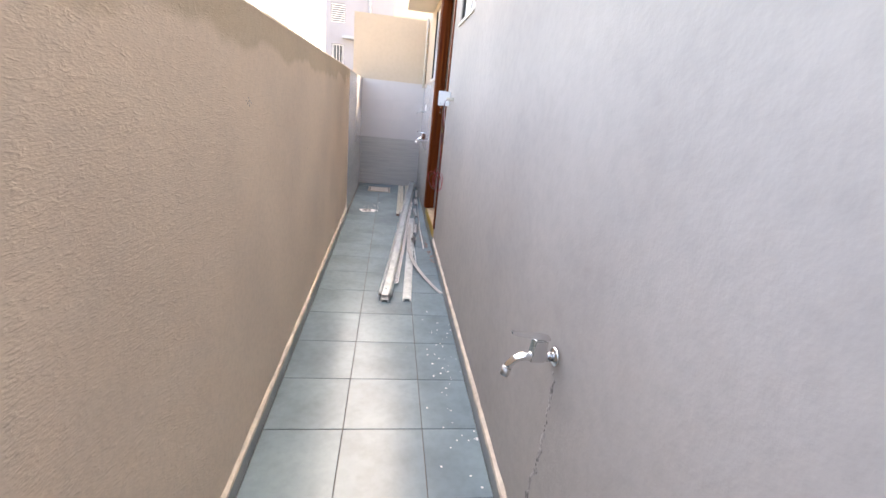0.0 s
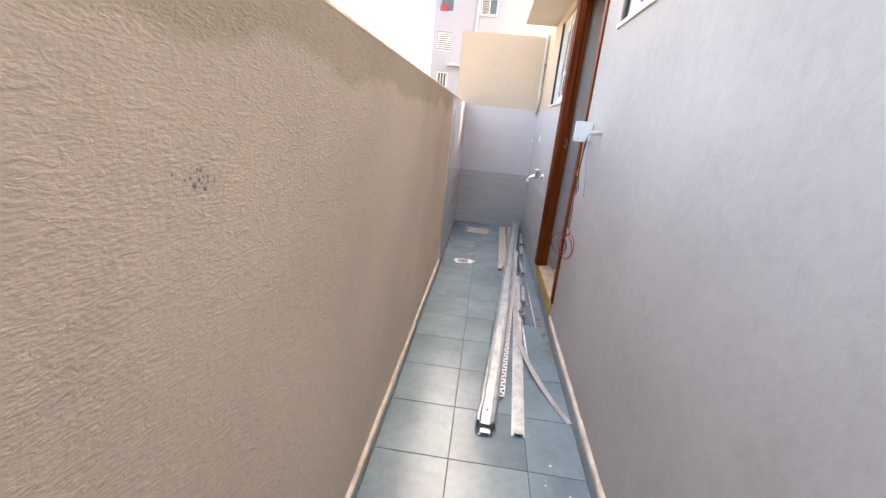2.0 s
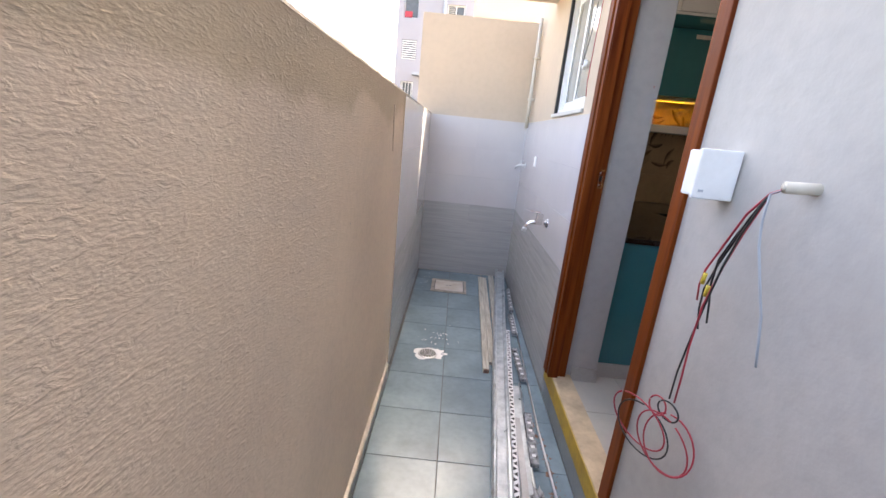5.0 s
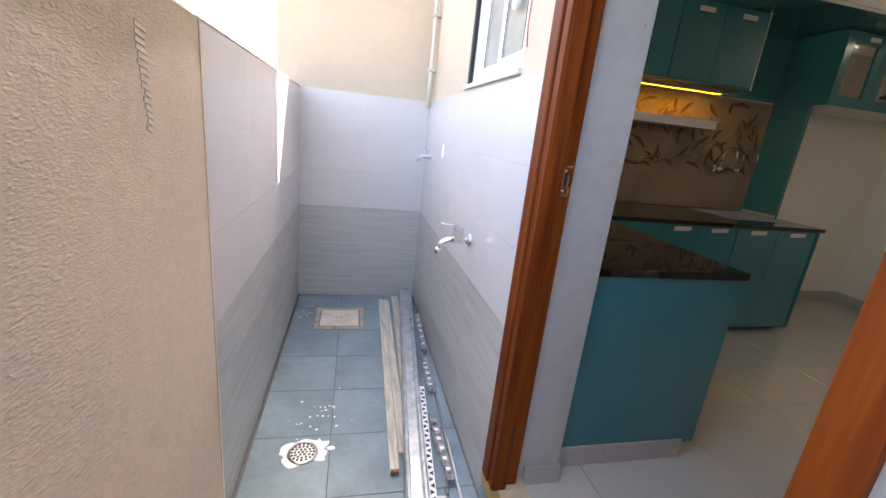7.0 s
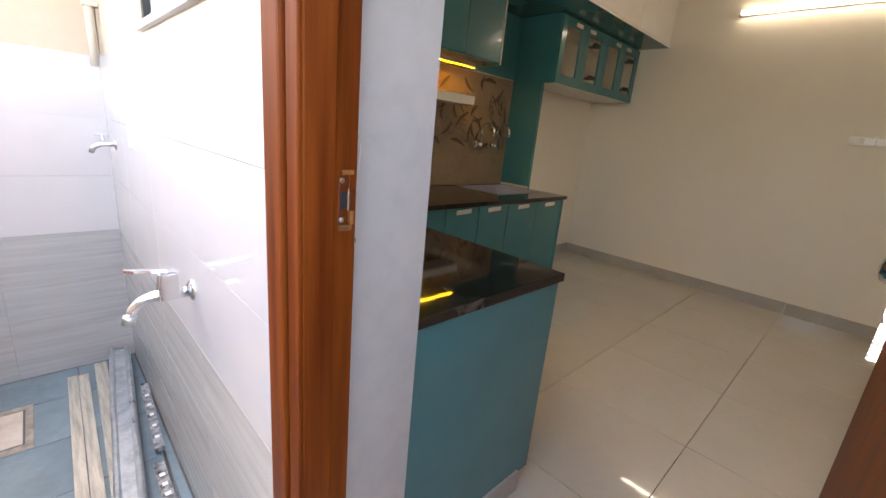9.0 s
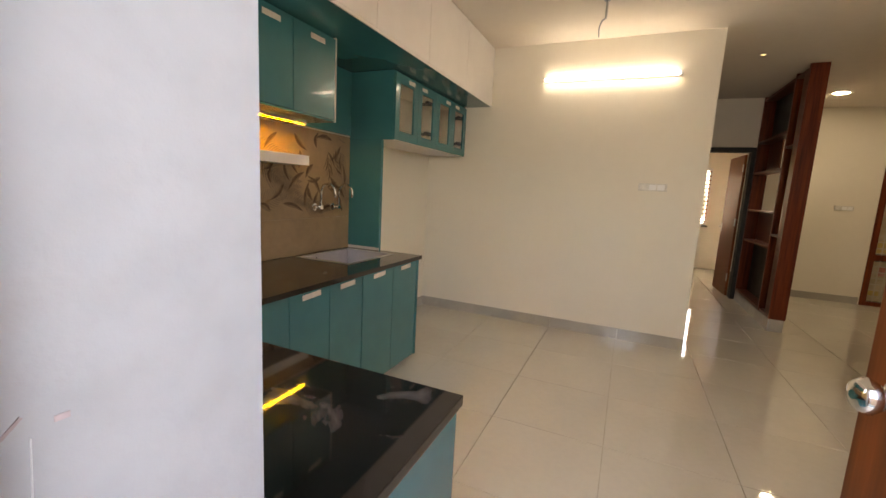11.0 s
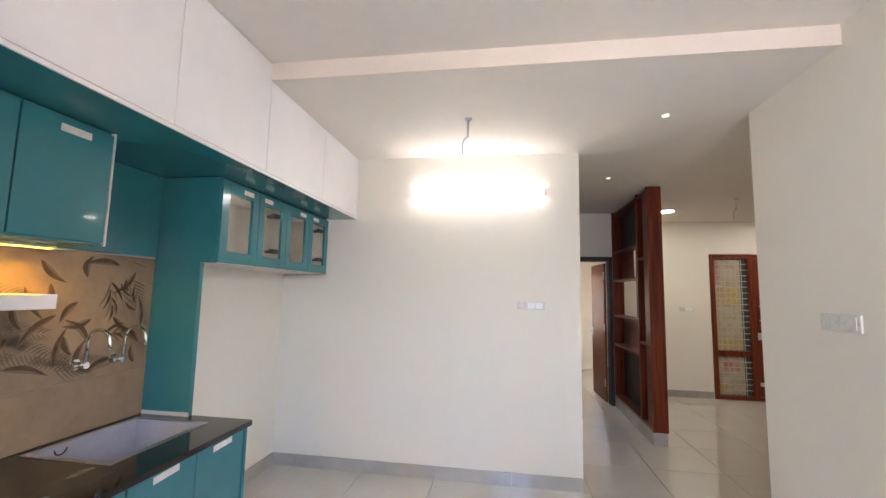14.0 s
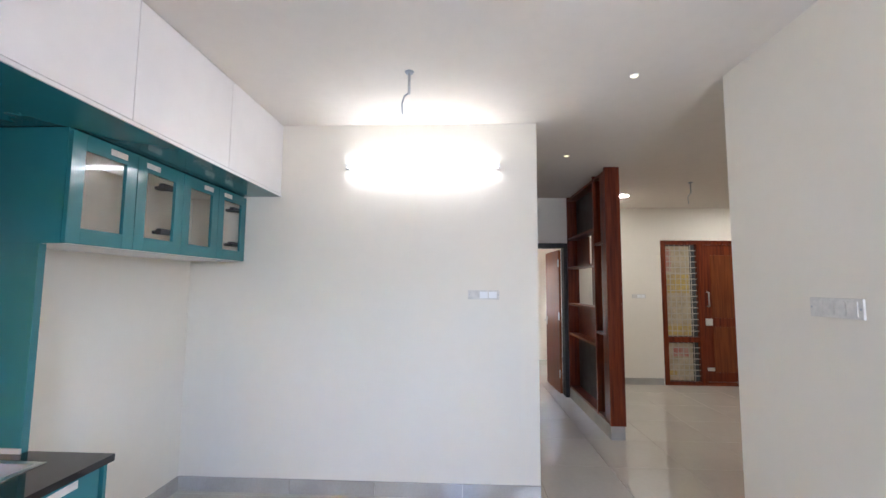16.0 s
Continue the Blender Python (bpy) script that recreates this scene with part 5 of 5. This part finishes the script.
def fan_hook(x, y):
    t = thing("fan_hook", (x, y, CEIL_LOW), "bare wires and rod hanging from the ceiling", "ceiling hook")
    part("cap", sweep(bmesh.new(), [(x, y, CEIL_LOW), (x, y, CEIL_LOW - 0.012)], [0.03, 0.022], 14), M_BLD_TRIM, t)
    part("rod", sweep(bmesh.new(), [(x, y, CEIL_LOW - 0.01), (x, y, CEIL_LOW - 0.15)], 0.009, 10), M_STEEL, t)
    part("wire", sweep(bmesh.new(), [(x, y, CEIL_LOW - 0.14), (x - 0.01, y + 0.03, CEIL_LOW - 0.17), (x, y + 0.045, CEIL_LOW - 0.21), (x - 0.01, y + 0.04, CEIL_LOW - 0.29)], 0.005, 6), M_BLD_TRIM, t)


fan_hook(4.37, 5.65)
fan_hook(7.35, 2.25)
# the last one, at (9.7, 4.5), is unseen: added to brighten the bedroom wall
for x, y, r, lab in ((4.46, 4.17, 0.024, "small round ceiling spotlight"), (6.17, 4.185, 0.024, "small round ceiling spotlight"), (8.2, 2.82, 0.085, "round white ceiling downlight glowing, the bedroom one added unseen"), (8.3, 0.75, 0.085, "round white ceiling downlight glowing, the bedroom one added unseen"), (6.2, 1.0, 0.085, "round white ceiling downlight glowing, the bedroom one added unseen"), (9.7, 4.5, 0.085, "round white ceiling downlight glowing, the bedroom one added unseen")):
    t = thing("downlight", (x, y, CEIL_LOW), lab, "lamp", "ceiling downlights")
    part("ring", sweep(bmesh.new(), [(x, y, CEIL_LOW + 0.002), (x, y, CEIL_LOW - 0.004)], [r * 1.25, r * 1.2], 24), M_PLASTIC, t)
    part("lens", sweep(bmesh.new(), [(x, y, CEIL_LOW - 0.0035), (x, y, CEIL_LOW - 0.007)], [r, r * 0.92], 24), M_SPOT if r > 0.05 else M_DIM_SPOT, t)

# skirting tiles in the rooms
for y0, y1 in ((4.668, 5.29), (5.293, 6.0), (6.003, 6.70), (6.703, 7.40), (7.403, 7.644)):
    setting("skirting_dining", boxes((XW - 0.012, y0, FIN - 0.003, XW - 0.0005, y1, 0.31, 0.001)), M_ISKIRT, "greige skirting tile along the dining wall", "skirting")
for x0, x1 in ((3.70, 4.40), (4.403, 5.10), (5.103, 5.249)):
    setting("skirting_kitchen", boxes((x0, YK - 0.012, FIN - 0.003, x1, YK - 0.0005, 0.31, 0.001)), M_ISKIRT, "greige skirting tile along the kitchen wall", "skirting")
for x0, x1 in ((2.40, 3.10), (3.103, 3.80), (3.803, 4.495)):
    setting("skirting_right", boxes((x0, YR + 0.0005, FIN - 0.003, x1, YR + 0.012, 0.31, 0.001)), M_ISKIRT, "greige skirting tile along the cream wall", "skirting")
setting("skirting_living", boxes((9.237, 1.80, FIN - 0.003, 9.2495, 3.298, 0.31)), M_ISKIRT, "greige skirting tile in the living room", "skirting")
setting("skirting_bedroom", boxes((8.502, 3.0505, FIN - 0.003, 11.598, 3.062, 0.31)), M_ISKIRT, "greige skirting tile in the bedroom", "skirting")

# ---------------------------------------------------------------- partition unit, bedroom door, main door
unit = thing("partition_shelf", (7.4, 3.55, FIN), "dark red-brown wooden partition with open shelves on a plinth", "shelf unit")
U0, U1, YA, YF = 6.59, 8.345, 3.475, 3.645
part("plinth", boxes((U0 + 0.01, YA + 0.01, FIN - 0.002, U1, YF - 0.005, 0.348)), M_ISKIRT, unit, "greige tiled plinth")
part("end_panel", boxes((U0, YA, 0.349, U0 + 0.045, YF, CEIL_LOW - 0.002, 0.003)), M_DARK_WOOD, unit, "red-brown end panel")
for x in (7.02, 8.30):
    part("upright", boxes((x, YA, 0.349, x + 0.035, YF, CEIL_LOW - 0.002, 0.002)), M_DARK_WOOD, unit)
for z in (0.352, 1.15, 1.60, 2.15, 2.60, 3.22):
    part("shelf", boxes((7.057, YA + 0.005, z, 8.298, YF - 0.006, z + 0.03, 0.002)), M_LEAF_WOOD if z in (1.15, 1.60) else M_DARK_WOOD, unit)
for z in (0.352, 1.32, 2.40, 3.22):
    part("shelf", boxes((U0 + 0.047, YA + 0.005, z, 7.018, YF - 0.006, z + 0.03, 0.002)), M_DARK_WOOD, unit)
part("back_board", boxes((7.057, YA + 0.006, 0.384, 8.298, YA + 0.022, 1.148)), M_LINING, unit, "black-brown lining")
part("back_board", boxes((7.057, YA + 0.006, 1.182, 8.298, YA + 0.022, 1.598)), M_DARK_WOOD, unit)
part("back_board", boxes((7.057, YA + 0.006, 1.632, 7.60, YA + 0.022, 2.148)), M_DARK_WOOD, unit)
part("back_board", boxes((7.057, YA + 0.006, 2.182, 7.60, YA + 0.022, 2.598)), M_DARK_WOOD, unit)
part("back_board", boxes((7.72, YA + 0.006, 2.182, 8.298, YA + 0.022, 2.598)), M_DARK_WOOD, unit)
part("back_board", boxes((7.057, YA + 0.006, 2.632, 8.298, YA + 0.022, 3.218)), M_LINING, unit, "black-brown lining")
part("back_board", boxes((U0 + 0.047, YA + 0.006, 0.384, 7.018, YA + 0.022, 3.218)), M_DARK_WOOD, unit)
part("front_board", boxes((U0 + 0.047, YF - 0.03, 0.384, 6.80, YF - 0.012, 3.218)), M_DARK_WOOD, unit)

bf = thing("bedroom_door_frame", (8.4, 4.1, FIN), "black-brown wooden frame of the bedroom doorway", "door frame", kind="structure")
part("jamb", boxes((8.335, 3.615, FIN, 8.51, 3.70, 2.56, 0.003)), M_BLACK, bf)
part("jamb", boxes((8.335, 4.49, FIN, 8.51, 4.562, 2.56, 0.003)), M_BLACK, bf)
part("head", boxes((8.335, 3.70, 2.49, 8.51, 4.49, 2.562, 0.003)), M_BLACK, bf)
bd = thing("bedroom_door", (8.50, 3.71, FIN), "dark brown wooden bedroom door standing open", "door")
part("leaf", boxes((0, 0, 0.012, 0.80, 0.036, 2.27, 0.003)), M_LEAF_WOOD, bd)
part("lock_plate", boxes((0.72, 0.0365, 1.02, 0.76, 0.042, 1.16, 0.002)), M_STEEL, bd)
part("handle", sweep(bmesh.new(), [(0.74, 0.04, 1.10), (0.74, 0.08, 1.10), (0.70, 0.085, 1.10), (0.63, 0.085, 1.10)], 0.010, 10), M_STEEL, bd)
for z in (0.25, 1.15, 2.0):
    part("hinge", boxes((-0.012, 0.036, z, 0.03, 0.042, z + 0.12)), M_STEEL, bd)
for o in bd.children:
    o.matrix_parent_inverse = Matrix.Identity(4)
bd.matrix_basis = pose(8.515, 3.705, FIN, 0, 0, 3)
single("low_cabinet", boxes((11.15, 3.86, FIN, 11.595, 4.7, 0.42, 0.01), (11.15, 3.86, 0.42, 11.595, 4.7, 0.84, 0.01)), M_BLACK, "low black cabinet under the bedroom window", "cabinet")


def grille_window(name, x, y0, y1, z0, z1):
    t = thing(name, (x, (y0 + y1) / 2, z0), "bright bedroom window behind a dark bar grille", "window", kind="structure")
    part("window_frame", boxes((x, y0, z0, x + 0.06, y0 + 0.05, z1), (x, y1 - 0.05, z0, x + 0.06, y1, z1), (x, y0 + 0.05, z0, x + 0.06, y1 - 0.05, z0 + 0.05), (x, y0 + 0.05, z1 - 0.05, x + 0.06, y1 - 0.05, z1)), M_PVC, t)
    g = part("pane", boxes((x + 0.03, y0 + 0.05, z0 + 0.05, x + 0.034, y1 - 0.05, z1 - 0.05)), M_GLASS, t)
    g.visible_shadow = False
    for k in range(13):
        z = z0 + 0.08 + k * (z1 - z0 - 0.16) / 12
        part("bar", boxes((x - 0.03, y0 + 0.02, z - 0.013, x - 0.002, y1 - 0.02, z + 0.013)), M_DARK_WOOD, t)
    part("window_sill", boxes((x - 0.04, y0 - 0.03, z0 - 0.03, x, y1 + 0.03, z0)), M_GRANITE, t)


grille_window("window_3", 11.62, 3.68, 4.45, 1.18, 2.46)

md = thing("main_door", (9.27, 0.95, FIN), "dark red-brown main door with a grilled side window", "door")
X0 = 9.255
for y0, y1 in ((1.70, 1.778), (1.06, 1.16), (0.125, 0.20)):
    part("post", boxes((X0 - 0.02, y0, FIN, X0 + 0.10, y1, 2.705, 0.004)), M_DARK_WOOD, md)
part("head", boxes((X0 - 0.018, 0.20, 2.63, X0 + 0.10, 1.70, 2.703, 0.003)), M_DARK_WOOD, md)
part("sill", boxes((X0 - 0.018, 0.20, FIN, X0 + 0.10, 1.70, 0.26, 0.003)), M_DARK_WOOD, md)
part("transom", boxes((X0 - 0.015, 1.16, 0.93, X0 + 0.09, 1.70, 1.02, 0.003)), M_DARK_WOOD, md)
for lo, hi, rows in ((1.02, 2.63, 16), (0.26, 0.93, 7)):
    part("side_pane", boxes((X0 + 0.05, 1.16, lo, X0 + 0.056, 1.70, hi)), M_DARKPANE, md, "dark glass behind the grille")
    part("packing_film", boxes((X0 + 0.044, 1.262, lo + 0.01, X0 + 0.049, 1.698, hi - 0.02)), M_FILM, md, "cream packing film with printed patches")
    for k in range(1, rows):
        z = lo + k * (hi - lo) / rows
        part("grille_bar", boxes((X0 + 0.012, 1.16, z - 0.007, X0 + 0.02, 1.70, z + 0.007)), M_WHITEBAR, md)
    for k in range(1, 6):
        y = 1.16 + k * 0.09
        part("grille_bar", boxes((X0 + 0.021, y - 0.005, lo, X0 + 0.028, y + 0.005, hi)), M_WHITEBAR, md)
for y0, y1, z0, z1, m in ((1.585, 1.69, 2.16, 2.56, M_FILM_RED), (1.29, 1.66, 1.78, 2.10, M_FILM_YELLOW), (1.28, 1.67, 1.05, 1.24, M_FILM_YELLOW), (1.34, 1.60, 0.68, 0.84, M_FILM_RED), (1.55, 1.69, 0.34, 0.44, M_FILM_YELLOW)):
    part("film_print", boxes((X0 + 0.040, y0, z0, X0 + 0.0435, y1, z1)), m, md, "faded print on the packing film")
leaf_ob = part("leaf", boxes((X0 + 0.02, 0.20, 0.262, X0 + 0.06, 1.06, 2.63, 0.003)), M_DARK_WOOD, md)
part("panel", boxes((X0 + 0.008, 0.32, 1.35, X0 + 0.0205, 0.92, 2.45, 0.008)), M_LEAF_WOOD, leaf_ob)
part("panel", boxes((X0 + 0.008, 0.32, 0.42, X0 + 0.0205, 0.92, 1.20, 0.008)), M_LEAF_WOOD, leaf_ob)
part("pull", sweep(bmesh.new(), [(X0 + 0.02, 0.99, 1.55), (X0 - 0.03, 0.99, 1.55), (X0 - 0.03, 0.99, 1.80), (X0 + 0.02, 0.99, 1.80)], 0.012, 10), M_STEEL, leaf_ob)
part("lock", boxes((X0 - 0.012, 0.93, 1.22, X0 + 0.0195, 1.05, 1.34, 0.01)), M_EDGE, leaf_ob)
part("tape", boxes((X0 + 0.014, 0.80, 0.44, X0 + 0.0195, 1.04, 0.50)), M_TAPE, leaf_ob)

# ---------------------------------------------------------------- tiles: walls of the wash corner
rowsz = [(0.003, 0.2797, M_DADO), (0.281, 0.5597, M_DADO), (0.561, 0.8392, M_DADO), (0.8405, 1.1594, M_WHITE_TILE), (1.1606, 1.4794, M_WHITE_TILE), (1.4806, 1.797, M_WHITE_TILE)]
TW = (YB - YT) / 4


def shared_box(name, sx, sy, sz, material, bevel=0.0015):
    bm = boxes((-sx / 2, -sy / 2, -sz / 2, sx / 2, sy / 2, sz / 2))
    bmesh.ops.bevel(bm, geom=list(bm.edges), offset=bevel, segments=1, affect="EDGES")
    me = bpy.data.meshes.new(name)
    bm.to_mesh(me)
    bm.free()
    me.materials.append(material)
    return me


def place(name, me, at, parent):
    ob = new(name, me)
    ob.location = at
    ob.parent = parent
    return ob


part("grout", boxes((XL - 0.0155, YT + 0.013, 0.0, XL - 0.0045, YB, 1.799)), M_JOINT, wall_t)
part("grout", boxes((XR + 0.0015, YT + 0.002, 0.0, XR + 0.0055, YB + 0.007, 1.799)), M_JOINT, wall_r)
part("grout", boxes((XL + 0.0, YB + 0.0045, 0.0, XR - 0.001, YB + 0.0075, 1.799)), M_JOINT, wall_back)
for z0, z1, m in rowsz:
    side = shared_box("tile", 0.013, TW - 0.0012, z1 - z0, m, 0.0004)
    for k in range(4):
        yc = YT + TW * (k + 0.5)
        place("tile", side, (XL - 0.0085, yc, (z0 + z1) / 2), wall_t)
        place("tile", side, (XR - 0.0015, yc + (0.003 if k == 0 else 0), (z0 + z1) / 2), wall_r)
    bw = (XR - XL - 0.003) / 2
    rear = shared_box("tile", bw - 0.0012, 0.013, z1 - z0, m, 0.0004)
    for k in range(2):
        place("tile", rear, (XL - 0.003 + bw * (k + 0.5), YB + 0.002, (z0 + z1) / 2), wall_back)
part("coping", boxes((XL - 0.172, YT + 0.002, 1.8005, XL - 0.001, YB, 1.806)), M_MORTAR, wall_t)
bm = bmesh.new()
prev = None
for k in range(140):
    y = -4.0 + (YT - 0.002 + 4.0) * k / 139
    q = 0.006 * noise.noise(Vector((y * 5, 3.1, 0))) + 0.004 * noise.noise(Vector((y * 17, 1.1, 0)))
    ring = [bm.verts.new(p) for p in ((XL - 0.170, y, 1.7985), (XL + 0.001, y, 1.7985), (XL - 0.006, y, 1.810 + q), (XL - 0.03, y, 1.822 + q), (XL - 0.16, y, 1.822 + q))]
    if prev:
        for i in range(5):
            bm.faces.new((prev[i], prev[(i + 1) % 5], ring[(i + 1) % 5], ring[i]))
    prev = ring
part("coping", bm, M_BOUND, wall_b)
marks = bmesh.new()
for k in range(14):
    blob(marks, XL + 0.0015, random.gauss(2.03, 0.03), random.gauss(1.47, 0.012), random.uniform(0.002, 0.006), 7, -0.0006, "x")
for y, z in ((2.83, 1.49), (3.15, 1.17), (4.6, 1.3)):
    blob(marks, XL + 0.0015, y, z, 0.004, 7, -0.001, "x")
smear = bmesh.new()
for k in range(15):
    z = 1.50 + k * 0.0145
    w = 0.022 + 0.022 * (k / 14) + random.uniform(-0.006, 0.006)
    y = 5.395 + random.uniform(-0.006, 0.006)
    oriented_box(smear, (XL + 0.001, y - w / 2 + 0.01 * (1 - k / 14), z + 0.004), (XL + 0.001, y + w / 2 + 0.01 * (1 - k / 14), z - 0.003), 0.0028, 0.011, 0.0006)
part("plaster_smear", smear, M_SMEAR, wall_b, "pale ribbed plaster smear")
tagged(part("scuff_marks", marks, M_SCAR, wall_b, "dark scuffs and pits"), kind="stuff")
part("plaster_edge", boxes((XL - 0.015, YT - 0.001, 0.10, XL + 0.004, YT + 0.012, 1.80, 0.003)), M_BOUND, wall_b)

# floor tiles of the passage
PT, Y0 = 0.386, 3.11
cols = [(XL + 0.012, -0.10), (-0.10, 0.287), (0.287, XR - 0.013)]
meshes = [shared_box("floor_tile", b - a - 0.004, PT - 0.004, 0.014, M_TILE, 0.001) for a, b in cols]
for r in range(-18, 13):
    y = Y0 + PT * (r + 0.5)
    if y + PT / 2 > YB + 0.01:
        continue
    for (a, b), me in zip(cols, meshes):
        place("floor_tile", me, ((a + b) / 2, y, -0.007 + random.uniform(-0.0006, 0.0)), floor_out)
for (a, b) in cols:
    y0 = Y0 + PT * math.floor((YB - Y0) / PT)
    if YB - y0 > 0.03:
        place("floor_tile", shared_box("floor_tile", b - a - 0.004, YB - y0 - 0.006, 0.014, M_TILE, 0.001), ((a + b) / 2, (YB + y0) / 2, -0.007), floor_out)

# polished floor tiles of the rooms
IT = 0.702
tile_me = shared_box("floor_tile", IT - 0.0035, IT - 0.0035, 0.014, M_ITILE, 0.0008)
for i in range(-2, 14):
    for j in range(-10, 4):
        x, y = 2.405 + IT * (i + 0.5), 5.305 + IT * (j + 0.5)
        if x > 11.5 or y < -1.3 or x - IT / 2 < XI - 0.45 or (y > 4.9 and x > 5.7 and x < 8.1) or (y < 3.2 and x < 4.2):
            continue
        if x - IT / 2 < XI:
            continue
        place("floor_tile", tile_me, (x, y, FIN - 0.007), floor_in)
cut_w = 2.405 - 2 * IT - 0.69
cut_me = shared_box("floor_tile", cut_w - 0.0035, IT - 0.0035, 0.014, M_ITILE, 0.0008)
for j in range(-3, 4):
    place("floor_tile", cut_me, (0.69 + cut_w / 2, 5.305 + IT * (j + 0.5), FIN - 0.007), floor_in) if j in (-1, 0) else None
cut_me2 = shared_box("floor_tile", 2.405 - 2 * IT - XI - 0.0035, IT - 0.0035, 0.014, M_ITILE, 0.0008)
for j in (-3, -2, 1, 2, 3):
    place("floor_tile", cut_me2, ((2.405 - 2 * IT + XI) / 2, 5.305 + IT * (j + 0.5), FIN - 0.007), floor_in)
